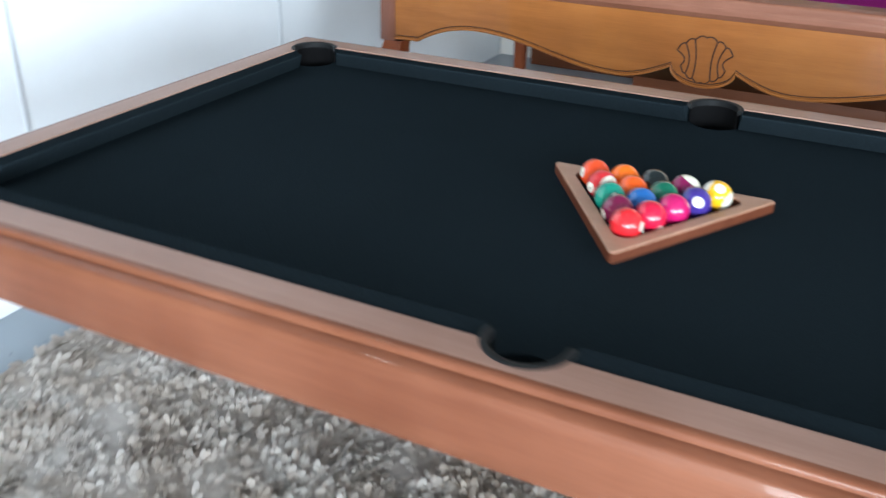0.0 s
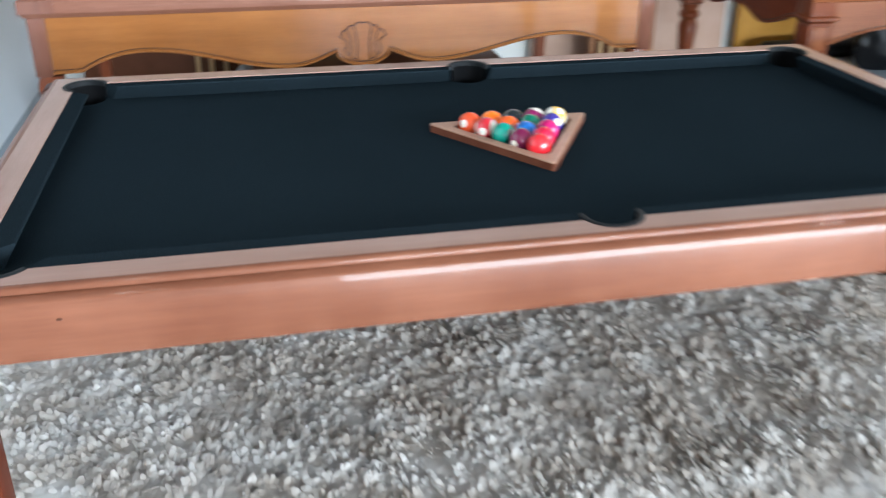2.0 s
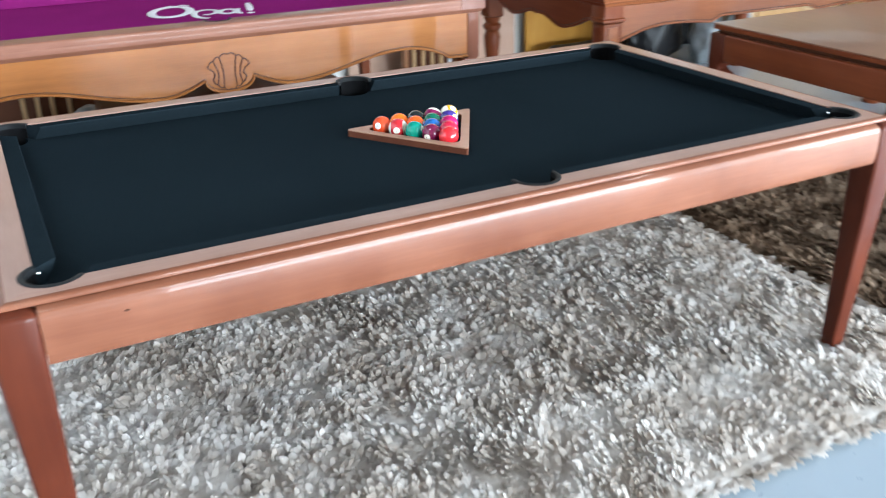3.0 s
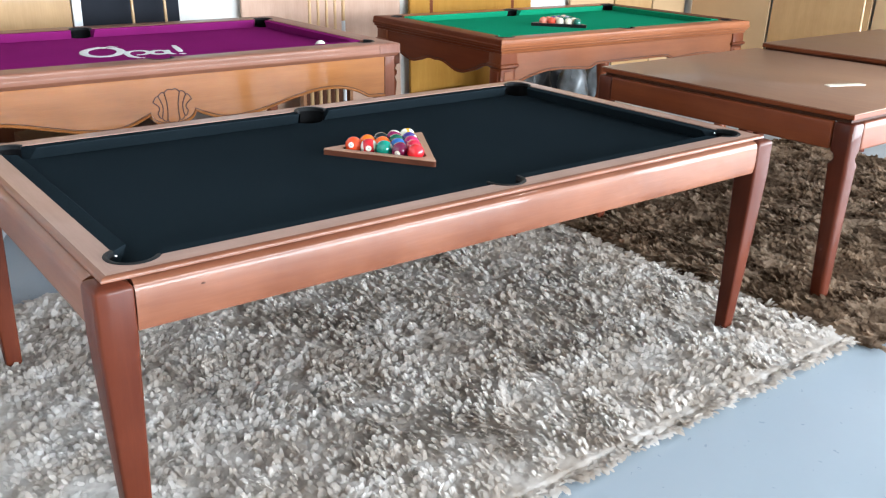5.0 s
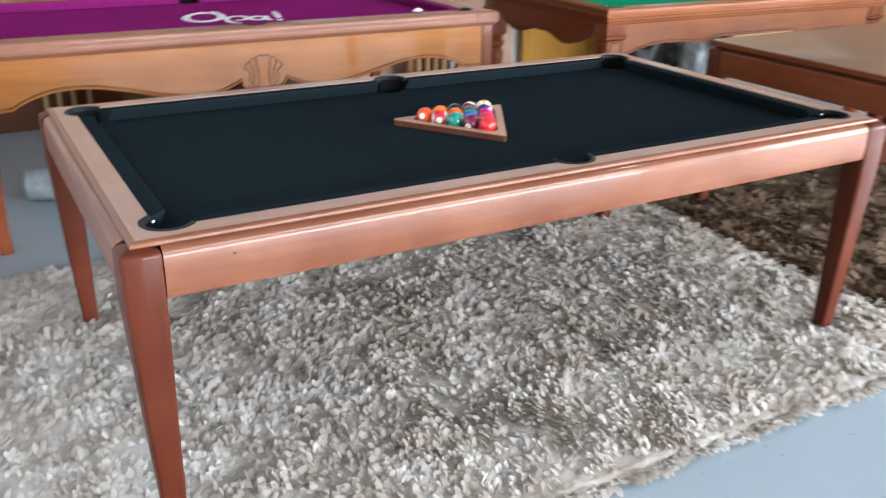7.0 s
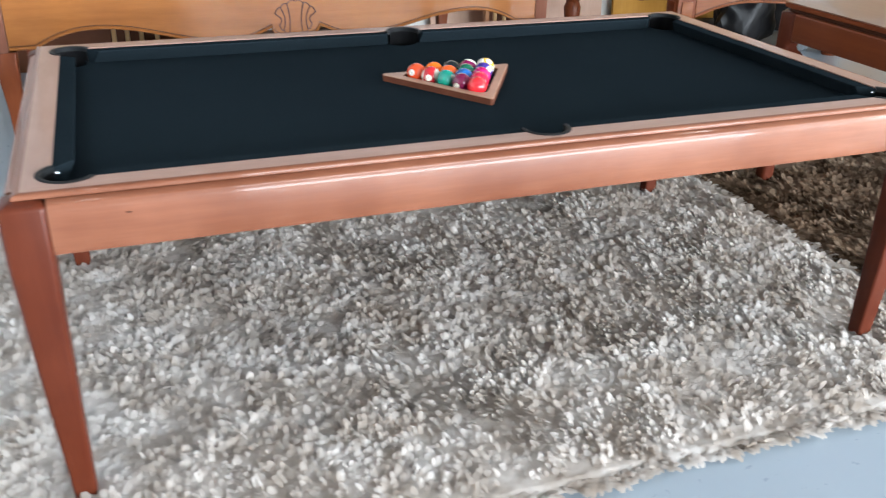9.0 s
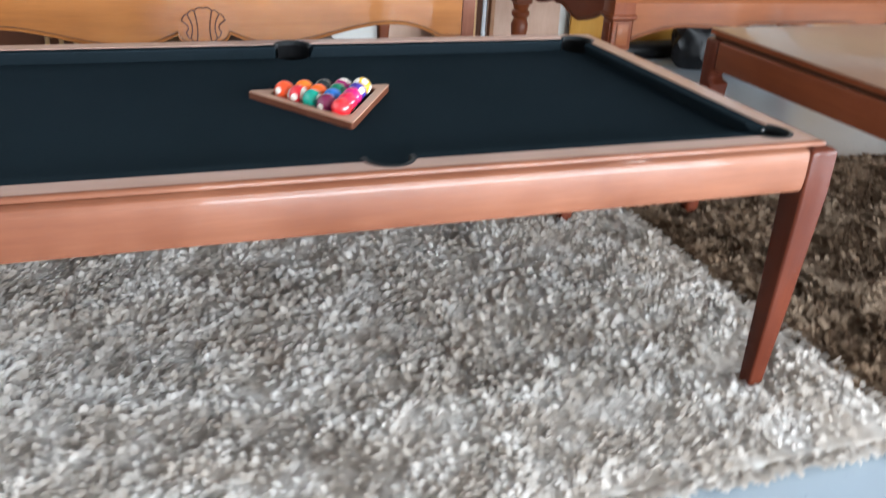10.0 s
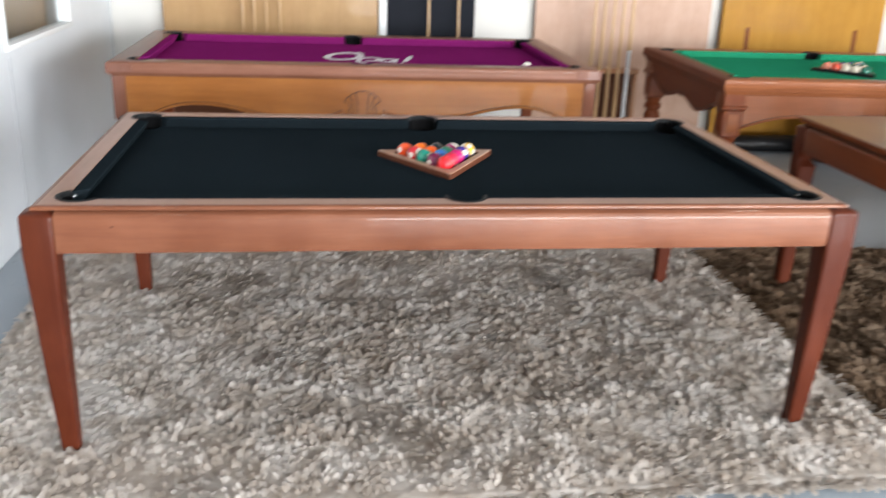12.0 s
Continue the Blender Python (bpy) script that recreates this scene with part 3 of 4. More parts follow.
BALLS = (  # row, place, paint, words, stripe axis, number circle, numeral
    (0, 0, (0.72, 0.022, 0.030), "glossy red", None, facing(0.93, -0.1), ""),
    (1, 0, (0.16, 0.010, 0.050), "glossy dark maroon", None, facing(-0.93, -0.3), ""),
    (1, 1, (0.62, 0.012, 0.050), "glossy crimson", None, facing(0.55, -0.78), ""),
    (2, 0, (0.010, 0.26, 0.185), "glossy teal green", None, facing(0.35, -0.12), ""),
    (2, 1, (0.020, 0.125, 0.40), "glossy blue", None, facing(0.2, 0.1, True), ""),
    (2, 2, (0.50, 0.010, 0.12), "glossy magenta", None, facing(-0.2, 0.1, True), ""),
    (3, 0, (0.60, 0.022, 0.030), "glossy red and white striped", Vector((0.82, -0.56, 0.10)), Vector((-0.56, -0.80, 0.02)), ""),
    (3, 1, (0.90, 0.11, 0.012), "glossy orange", None, facing(0.5, -0.25), ""),
    (3, 2, (0.008, 0.13, 0.075), "glossy dark green", None, facing(0.1, 0.2, True), ""),
    (3, 3, (0.050, 0.030, 0.23), "glossy violet, numbered four,", None, facing(0.06, -0.06), "4"),
    (4, 0, (0.76, 0.075, 0.020), "glossy orange-red", None, facing(-0.90, 0.02), ""),
    (4, 1, (0.95, 0.17, 0.010), "glossy bright orange", None, facing(0.3, 0.2, True), ""),
    (4, 2, (0.012, 0.018, 0.020), "glossy black", None, facing(-0.3, 0.1, True), ""),
    (4, 3, (0.25, 0.010, 0.085), "glossy maroon and white striped", facing(0.55, 0.80), facing(-0.6, 0.5, True), ""),
    (4, 4, (0.78, 0.42, 0.010), "glossy yellow and white striped", facing(0.87, -0.48), facing(0.05, 0.40), ""),
)
DROW = 2 * BR * math.sqrt(3) / 2 * 1.002
DISC = finish("number_circle", cap(BR * 1.004, 0.35), M_DISC)
BARS = bmesh.new()
for k in (-1, 1):
    lo = []
    for u in (-1, 1):
        pts = [(u * 0.0030, k * 0.0013 + v * 0.0007) for v in (-1, 1)]
        lo.append([(x, y, math.sqrt((BR * 1.008) ** 2 - x * x - y * y)) for x, y in pts])
    BARS.faces.new([BARS.verts.new(p) for p in (lo[0][0], lo[1][0], lo[1][1], lo[0][1])])
BARS = finish("number_mark", BARS, M_INK)
for row, i, paint, words, axis, disc, num in BALLS:
    loc = Vector(((i - row / 2) * 2 * BR * 1.002, (row - 8 / 3) * DROW, 0))
    loc.rotate(Euler((0, 0, radians(1.6))))
    m = Matrix.Translation((RC.x + loc.x, RC.y + loc.y, BED + BR))
    spin = turned_to(axis) if axis else Matrix.Identity(4)
    ob = new("pool_ball", ball_mesh("pool_ball", ball_paint(words.replace("glossy ", "").replace(",", "") + " resin", paint, bool(axis))))
    ob.matrix_world = m @ spin
    tagged(ob, words + " pool ball inside the wooden triangle", "pool ball", "balls in the wooden triangle")
    c = new("number_circle", DISC)
    c.parent = ob
    c.matrix_local = spin.inverted() @ turned_to(disc)
    tagged(c, "ivory number circle")
    if num:
        n = part("numeral", numeral(num, BR * 1.009, 0.014), M_INK, c)
    else:
        n = new("number_mark", BARS)
        n.parent = c


# ---- the purple pool table ----
PX, PL, PY, PW, PT = -0.183, 2.478, 2.13, 1.42, 0.885
purple = base("pool_table", pose(PX, PY + PW / 2, 0), "honey-coloured carved pool table with purple printed cloth", "pool table")
qx, qy = PL / 2, PW / 2
playfield(purple, qx, qy, PT, 0.838, 0.125, 0.045, 0.052, M_PURPLE, M_MOULD, M_MOULD_Y, 0.0, 0.03)


def moulding(parent, hx, hy, prof, m_x, m_y, name="moulding"):
    """A mitred moulding round a table; prof: outward, up."""
    for sy in (-1, 1):
        lo = [[(sx * (hx + d), sy * (hy + d), z) for d, z in prof] for sx in (-1, 1)]
        part(name, loft(lo), m_x, parent)
    for sx in (-1, 1):
        lo = [[(sx * (hx + d), sy * (hy + d), z) for d, z in prof] for sy in (-1, 1)]
        part(name, loft(lo), m_y, parent)


moulding(purple, qx, qy, [(-0.06, PT - 0.028), (0.0, PT - 0.028), (0.002, PT - 0.034), (0.0, PT - 0.050), (-0.006, PT - 0.056), (-0.012, PT - 0.064), (-0.018, PT - 0.068), (-0.06, PT - 0.068)], M_MOULD, M_MOULD_Y)
PZ = PT - 0.066
for sx in (-1, 1):
    for sy in (-1, 1):
        part("corner_block", box(min(sx * (qx - 0.125), sx * (qx + 0.0025)), max(sx * (qx - 0.125), sx * (qx + 0.0025)), sy * qy - 0.0045 if sy > 0 else -qy - 0.0025, sy * qy + 0.0025 if sy > 0 else -qy + 0.0045, PT - 0.050, PT - 0.004, 0.0012, 1), M_HONEY_DK, purple, "darker stained corner block")


def serpentine(half, end, peak, low, cusp, scallop):
    """The lower edge of a carved apron, from the middle to one end: (along, height)."""
    pts = []
    for k in range(9):
        a = k / 8 * math.pi / 2
        pts.append((0.105 * math.sin(a) / 1.0, scallop + (cusp - scallop) * (1 - math.cos(a))))
    def ease(x0, z0, x1, z1, n):
        for k in range(1, n + 1):
            t = k / n
            e = (1 - math.cos(math.pi * t)) / 2
            pts.append((x0 + (x1 - x0) * t, z0 + (z1 - z0) * e))
    x0 = 0.105
    for k in range(1, 7):
        t = k / 6
        pts.append((x0 + 0.18 * t, cusp - (cusp - low) * math.sin(t * math.pi / 2)))
    ease(0.285, low, half * 0.67, peak, 12)
    for k in range(1, 9):
        t = k / 8
        pts.append((half * 0.67 + (half - end - half * 0.67) * t, peak - (peak - 0.613) * t ** 2.2))
    return pts


def carved_apron(parent, half, y_face, top, profile, mat, bead_mat, along, thick=0.03):
    full = [(-x, z) for x, z in profile[:0:-1]] + list(profile)
    poly = full + [(profile[-1][0], top), (-profile[-1][0], top)]
    s = 1 if y_face > 0 else -1

    def put(u, d, z):
        return (u, y_face - s * d, z) if along == "x" else (y_face - s * d, u, z)
    part("apron", loft([[put(u, 0, z) for u, z in poly], [put(u, thick, z) for u, z in poly]]), mat, parent)
    b = tube(bmesh.new(), [put(u, -0.002, z + 0.004) for u, z in full], 0.0055, 8, up=Vector((0, s, 0)) if along == "x" else Vector((s, 0, 0)))
    part("bead", b, bead_mat, parent, "raised bead along the carved edge")
    b = tube(bmesh.new(), [put(u, 0.0, z + 0.014) for u, z in full], 0.0022, 5, up=Vector((0, s, 0)) if along == "x" else Vector((s, 0, 0)))
    part("scored_line", b, M_CARVE, parent)


POST = 0.062
prof_x = serpentine(qx - 0.02, POST + 0.10, 0.679, 0.594, 0.648, 0.590)
prof_x.append((qx - 0.02 - POST, 0.610))
for s in (-1, 1):
    carved_apron(purple, qx, s * (qy - 0.022), PZ, prof_x, M_HONEY, M_HONEY, "x")
prof_y = [(x * (qy - POST - 0.02) / prof_x[-1][0], z) for x, z in prof_x]
for s in (-1, 1):
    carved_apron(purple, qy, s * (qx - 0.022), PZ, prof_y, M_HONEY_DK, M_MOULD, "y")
for sx in (-1, 1):
    for sy in (-1, 1):
        x1, y1 = sx * (qx - 0.018), sy * (qy - 0.018)
        x0, y0 = x1 - sx * POST, y1 - sy * POST
        loops = []
        for z, e in ((0.600, 0.004), (0.606, 0.0), (PZ - 0.004, 0.0), (PZ, 0.003)):
            loops.append([(p.x, p.y, z) for p in rounded_polygon([(x0 + sx * e, y0 + sy * e), (x1 - sx * e, y0 + sy * e), (x1 - sx * e, y1 - sy * e), (x0 + sx * e, y1 - sy * e)], 0.006, 2)])
        part("corner_post", loft(loops), M_HONEY_DK, purple)
        lx, ly = x1 - sx * 0.0475, y1 - sy * 0.0475
        loops = []
        for z, w, k in ((0.0, 0.052, 0.0), (0.05, 0.060, 0.0), (0.10, 0.050, 0.0), (0.35, 0.060, 0.0), (0.50, 0.078, 0.004), (0.56, 0.085, 0.006), (0.60, 0.078, 0.0)):
            loops.append([(p.x + lx + sx * k, p.y + ly + sy * k, z) for p in rounded_polygon([(-w / 2, -w / 2), (w / 2, -w / 2), (w / 2, w / 2), (-w / 2, w / 2)], 0.008, 3)])
        part("leg", loft(loops), M_GREEN_Z, purple)
part("under_panel", box(-qx + 0.06, qx - 0.06, -qy + 0.06, qy - 0.06, 0.715, 0.735, 0.002, 1), M_GREEN_Z, purple)


def shell(parent, y, cz, w, h):
    """A carved scallop of seven ribs, drawn by scored grooves."""
    b = bmesh.new()
    top_r = [(-0.50, 0.16), (-0.36, 0.33), (-0.20, 0.43), (0.0, 0.50), (0.20, 0.43), (0.36, 0.33), (0.50, 0.16)]
    low_r = [(-0.40, -0.18), (-0.30, -0.34), (-0.16, -0.43), (0.0, -0.50), (0.16, -0.43), (0.30, -0.34), (0.40, -0.18)]
    edges_t, edges_l = [], []
    for lst, out, sgn in ((top_r, edges_t, 1), (low_r, edges_l, -1)):
        for (ax, az), (cx_, cz_) in zip(lst, lst[1:]):
            seg = []
            for k in range(7):
                t = k / 6
                bulge = math.sin(math.pi * t) * 0.06 * sgn
                seg.append((ax + (cx_ - ax) * t, az + (cz_ - az) * t + bulge))
            out.append(seg)
            tube(b, [(x * w, y, cz + z * h) for x, z in seg], 0.0027, 5, up=Vector((0, -1, 0)))
    for (ax, az), (bx, bz) in zip(top_r, low_r):
        k_in = 0.80
        pts = []
        for k in range(9):
            t = k / 8
            x = ax + (bx - ax) * t - math.sin(math.pi * t) * ax * (1 - k_in)
            pts.append((x * w, y, cz + (az + (bz - az) * t) * h))
        if abs(ax) > 0.01:
            tube(b, pts, 0.0027, 5, up=Vector((0, -1, 0)))
    part("carved_shell", b, M_CARVE, parent, "dark scored scallop shell carving")


shell(purple, -qy + 0.0215, 0.682, 0.180, 0.146)


def print_stroke(parent, pts, r, z, closed=False, taper=True):
    n = len(pts)
    rr = [r * (0.55 + 0.45 * math.sin(math.pi * min(1, max(0, (k + 0.5) / n)))) if taper else r for k in range(n)]
    b = tube(bmesh.new(), [(x, y, z) for x, y in pts], rr if not closed else r, 8, 0.12, Vector((0, 0, 1)), closed)
    part("printed_shape", b, M_WHITE_PRINT, parent)


def arc(cx, cy, rx, ry, a0, a1, n=28, tilt=0.0):
    out = []
    for k in range(n + 1):
        a = radians(a0 + (a1 - a0) * k / n)
        x, y = rx * math.cos(a), ry * math.sin(a)
        t = radians(tilt)
        out.append((cx + x * math.cos(t) - y * math.sin(t), cy + x * math.sin(t) + y * math.cos(t)))
    return out


logo = new("printed_emblem")
logo.matrix_world = pose(-0.135, 2.78, 0.8390, 0, 0, -19)
tagged(logo, "white brush-stroke emblem printed on purple cloth", "print")
print_stroke(logo, arc(-0.135, 0.02, 0.088, 0.150, 80, 430, 34), 0.021, 0, taper=False)
print_stroke(logo, [(-0.19, 0.155), (-0.16, 0.20), (-0.13, 0.175), (-0.10, 0.215), (-0.07, 0.18)], 0.012, 0)
print_stroke(logo, arc(0.035, -0.03, 0.050, 0.070, -100, 200, 20) , 0.016, 0)
print_stroke(logo, [(-0.025, 0.02), (-0.018, -0.08), (0.0, -0.15), (0.035, -0.19), (0.06, -0.20)], 0.016, 0)
print_stroke(logo, arc(0.135, -0.03, 0.040, 0.060, 0, 360, 22), 0.016, 0, taper=False)
print_stroke(logo, [(0.178, 0.04), (0.178, -0.03), (0.19, -0.09), (0.21, -0.10)], 0.014, 0)
print_stroke(logo, [(0.215, 0.20), (0.225, 0.12), (0.235, 0.03), (0.24, -0.03)], 0.017, 0)
print_stroke(logo, [(0.236, -0.085), (0.246, -0.095), (0.256, -0.105)], 0.018, 0)

cue_ball = new("pool_ball", ball_mesh("cue_ball", ball_paint("ivory white resin", (0.80, 0.77, 0.70)), BR))
cue_ball.matrix_world = Matrix.Translation((0.705, 2.345, 0.838 + BR))
tagged(cue_ball, "plain ivory white cue ball on purple cloth", "pool ball")


# ---- the green pool table ----
GL, GW, GT = 2.24, 1.38, 0.862
GC = Vector((2.855, 2.715))
green = base("pool_table", pose(GC.x, GC.y, 0, 0, 0, -2.0), "mahogany pool table with bright green cloth and turned legs", "pool table")
gx, gy = GL / 2, GW / 2
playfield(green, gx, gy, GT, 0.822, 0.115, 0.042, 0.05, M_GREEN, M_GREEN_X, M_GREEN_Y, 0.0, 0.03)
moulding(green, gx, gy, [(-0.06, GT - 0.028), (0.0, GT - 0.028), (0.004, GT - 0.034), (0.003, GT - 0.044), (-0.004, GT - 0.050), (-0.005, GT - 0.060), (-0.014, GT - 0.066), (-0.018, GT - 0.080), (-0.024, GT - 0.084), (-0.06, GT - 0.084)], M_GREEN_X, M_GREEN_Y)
GZ = GT - 0.082


def ogee(half):
    """An arched lower edge with a small step beside each end."""
    pts = [(0, 0.668), (half * 0.30, 0.668), (half * 0.34, 0.664), (half * 0.37, 0.650), (half * 0.40, 0.640)]
    for k in range(1, 9):
        t = k / 8
        pts.append((half * (0.40 + 0.30 * t), 0.640 + 0.018 * math.sin(math.pi * t * 0.5)))
    for k in range(1, 9):
        t = k / 8
        pts.append((half * (0.70 + 0.30 * t), 0.658 - 0.062 * t ** 1.8))
    return pts


def drape(half):
    """The deeper curved edge of the short sides."""
    pts = []
    for k in range(19):
        t = k / 18
        z = 0.640 + 0.022 * math.sin(t * math.pi * 2.6 + 0.9) + (0.05 * max(0, t - 0.75) / 0.25)
        pts.append((half * t, z))
    return pts


PIL = 0.115
for s in (-1, 1):
    carved_apron(green, gx, s * (gy - 0.03), GZ, ogee(gx - PIL - 0.02), M_GREEN_X, M_GREEN_X, "x")
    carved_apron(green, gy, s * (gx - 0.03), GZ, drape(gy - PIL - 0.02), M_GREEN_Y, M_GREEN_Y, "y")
for sx in (-1, 1):
    for sy in (-1, 1):
        cx_, cy_ = sx * (gx - 0.02 - PIL / 2), sy * (gy - 0.02 - PIL / 2)

        def ring(w, z, r=0.006):
            return [(p.x + cx_, p.y + cy_, z) for p in rounded_polygon([(-w, -w), (w, -w), (w, w), (-w, w)], r, 2)]
        h = PIL / 2
        pil = part("corner_pilaster", loft([ring(h - 0.012, 0.545), ring(h - 0.004, 0.552), ring(h - 0.004, 0.690), ring(h + 0.004, 0.697), ring(h + 0.012, 0.703), ring(h + 0.012, 0.716), ring(h + 0.002, 0.722), ring(h, GZ)]), M_GREEN_Z, green)
        part("raised_panel", box(cx_ - 0.032, cx_ + 0.032, cy_ + sy * (h - 0.002) - 0.005, cy_ + sy * (h - 0.002) + 0.005, 0.575, 0.676, 0.004, 2), M_GREEN_X, pil)
        part("raised_panel", box(cx_ + sx * (h - 0.002) - 0.005, cx_ + sx * (h - 0.002) + 0.005, cy_ - 0.032, cy_ + 0.032, 0.575, 0.676, 0.004, 2), M_GREEN_Y, pil)
        prof = [(0.050, 0.0), (0.056, 0.02), (0.045, 0.045), (0.040, 0.075), (0.048, 0.10), (0.036, 0.13), (0.034, 0.20), (0.046, 0.33), (0.054, 0.42), (0.040, 0.455), (0.056, 0.475), (0.056, 0.495), (0.042, 0.51), (0.052, 0.535), (0.052, 0.546)]
        part("leg", lathe(prof, 24, cx_, cy_), M_GREEN_Z, green)
part("under_panel", box(-gx + 0.07, gx - 0.07, -gy + 0.07, gy - 0.07, 0.695, 0.715, 0.002, 1), M_GREEN_Z, green)

GRC = Vector((2.79, 2.68))
rack("ball_rack", GRC, 8, 0.822, M_BLACKPLASTIC, M_BLACKPLASTIC, "black plastic triangle rack lying on green cloth", 0.40, 0.335, 0.02)
GREEN_BALLS = ((0.03, 0.08, 0.22), (0.30, 0.38, 0.48), (0.70, 0.09, 0.05), (0.02, 0.14, 0.10), (0.70, 0.62, 0.50), (0.66, 0.22, 0.15), (0.55, 0.30, 0.03))
paints = [ball_paint("table ball resin", c) for c in GREEN_BALLS]
small = [ball_mesh("pool_ball", p, BR, 20) for p in paints]
words = ("dark blue", "pale grey-blue", "orange-red", "dark green", "ivory", "salmon pink", "dull yellow")
pick = random.Random(12)
for row in range(5):
    for i in range(row + 1):
        k = pick.choice((2, 5, 4, 5)) if i < 0.45 * row else pick.choice((0, 3, 1, 3, 0, 4))
        loc = Vector(((i - row / 2) * 2 * BR, (row - 8 / 3) * DROW, 0))
        loc.rotate(Euler((0, 0, radians(8))))
        ob = new("pool_ball", small[k])
        ob.location = (GRC.x + loc.x, GRC.y + loc.y, 0.822 + BR)
        tagged(ob, "glossy %s pool ball in the black triangle" % words[k], "pool ball", "balls in the black triangle")


# ---- the closed brown tables ----
def closed_table(x0, x1, y0, y1, top, label):
    t = base("dining_table", pose((x0 + x1) / 2, (y0 + y1) / 2, 0), label, "table", "closed brown tables")
    ax, ay = (x1 - x0) / 2, (y1 - y0) / 2
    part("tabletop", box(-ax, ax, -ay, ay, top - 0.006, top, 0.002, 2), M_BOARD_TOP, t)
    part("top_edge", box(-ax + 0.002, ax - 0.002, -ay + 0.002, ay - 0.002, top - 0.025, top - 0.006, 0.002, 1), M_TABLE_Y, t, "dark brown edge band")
    # dark fill under the top: the gap's shade is put into its colour
    part("shadow_gap_fill", box(-ax + 0.018, ax - 0.018, -ay + 0.018, ay - 0.018, top - 0.042, top - 0.025), M_CARVE, t)
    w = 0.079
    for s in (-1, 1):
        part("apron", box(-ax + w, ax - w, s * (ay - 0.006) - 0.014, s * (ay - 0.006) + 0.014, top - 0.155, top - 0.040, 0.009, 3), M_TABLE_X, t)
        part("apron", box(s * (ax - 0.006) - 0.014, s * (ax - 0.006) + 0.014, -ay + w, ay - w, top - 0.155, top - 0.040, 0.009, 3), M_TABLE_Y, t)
    for sx in (-1, 1):
        for sy in (-1, 1):
            loops = []
            # a round scoop below the apron, with a small lip under it
            for z, o, ww in ((0.012, 0.010, 0.062), (0.35, 0.005, 0.074), (top - 0.240, 0.001, 0.088), (top - 0.216, 0.0, 0.091), (top - 0.209, 0.0, 0.086), (top - 0.200, 0.0, 0.076), (top - 0.186, 0.0, 0.070), (top - 0.170, 0.0, 0.074), (top - 0.158, 0.0, 0.088), (top - 0.150, 0.0, 0.091), (top - 0.050, 0.0, 0.091), (top - 0.043, 0.003, 0.085), (top - 0.040, 0.009, 0.073)):
                X1, Y1 = ax + 0.010 - o, ay + 0.010 - o
                loops.append([(sx * p.x, sy * p.y, z) for p in rounded_polygon([(X1 - ww, Y1 - ww), (X1, Y1 - ww), (X1, Y1), (X1 - ww, Y1)], 0.018, 4)])
            part("leg", loft(loops), M_LEG, t)
    return t


closed_table(1.735, 3.06, -0.02, 1.325, 0.82, "reddish wooden table with closed matt brown top")
closed_table(3.09, 4.45, -0.20, 1.31, 0.850, "second reddish wooden table with closed brown top")
part_paper = box(-0.098, 0.098, -0.020, 0.020, 0, 0.004, 0.001, 1)
thing("paper_sheet", part_paper, M_PAPER, "small cream paper sheet on the brown tabletop", "paper", m=pose(2.325, 0.355, 0.8205, 0, 0, -22))


# ---- boards leaning against the walls ----
def leaning(name, x0, x1, height, thick, mat, label, foot=0.18, y=NORTH, group="leaning boards"):
    lean = math.degrees(math.asin(min(0.9, (foot - thick) / height)))
    ob = thing(name, box(0, x1 - x0, 0, thick, 0, height, 0.003, 1), mat, label, "board", group, m=pose(x0, y - foot, 0, -lean, 0, 0))
    return ob


leaning("leaning_board", -1.49, 0.035, 2.1, 0.03, M_TAN, "large tan wooden board leaning on the wall", 0.10)
leaning("leaning_board", 0.045, 0.10, 2.05, 0.05, M_ALU, "narrow white strip standing beside black board", 0.09)
leaning("leaning_board", 0.105, 0.755, 2.05, 0.02, M_DARKBOARD, "tall black board leaning on the wall", 0.09)
leaning("leaning_board", 1.215, 2.60, 2.1, 0.03, M_PINK, "large pale rosy wooden board leaning on the wall", 0.10)
yb = base("leaning_board", pose(2.69, NORTH - 0.12, 0, -2.2, 0, 0), "yellow varnished board with two dark slots", "board", "leaning boards")
part("panel", box(0, 1.34, 0, 0.03, 0, 2.1, 0.003, 1), M_YELLOW, yb)
for u in (0.215, 1.115):
    part("slot", box(u - 0.016, u + 0.016, -0.003, 0.002, 0.74, 0.925, 0.001, 1), M_GREEN_Z, yb, "dark narrow slot")
for i, (a, b) in enumerate(((4.55, 5.15), (5.17, 5.72), (5.74, 6.25))):
    leaning("leaning_board", a, b, 2.2, 0.025, M_CARD if i != 1 else M_TAN, "tall kraft-brown board leaning on the wall", 0.10)
for i, (a, b) in enumerate(((3.30, 4.20), (2.30, 3.27), (1.30, 2.27), (0.20, 1.27), (-0.65, 0.17))):
    ob = thing("leaning_board", box(0, b - a, 0, 0.025, 0, 2.3, 0.003, 1), M_CARD if i % 2 == 0 else M_TAN, "tall kraft-brown board leaning on the wall", "board", "leaning boards", m=pose(EAST - 0.12, b, 0, -2.3, 0, -90))


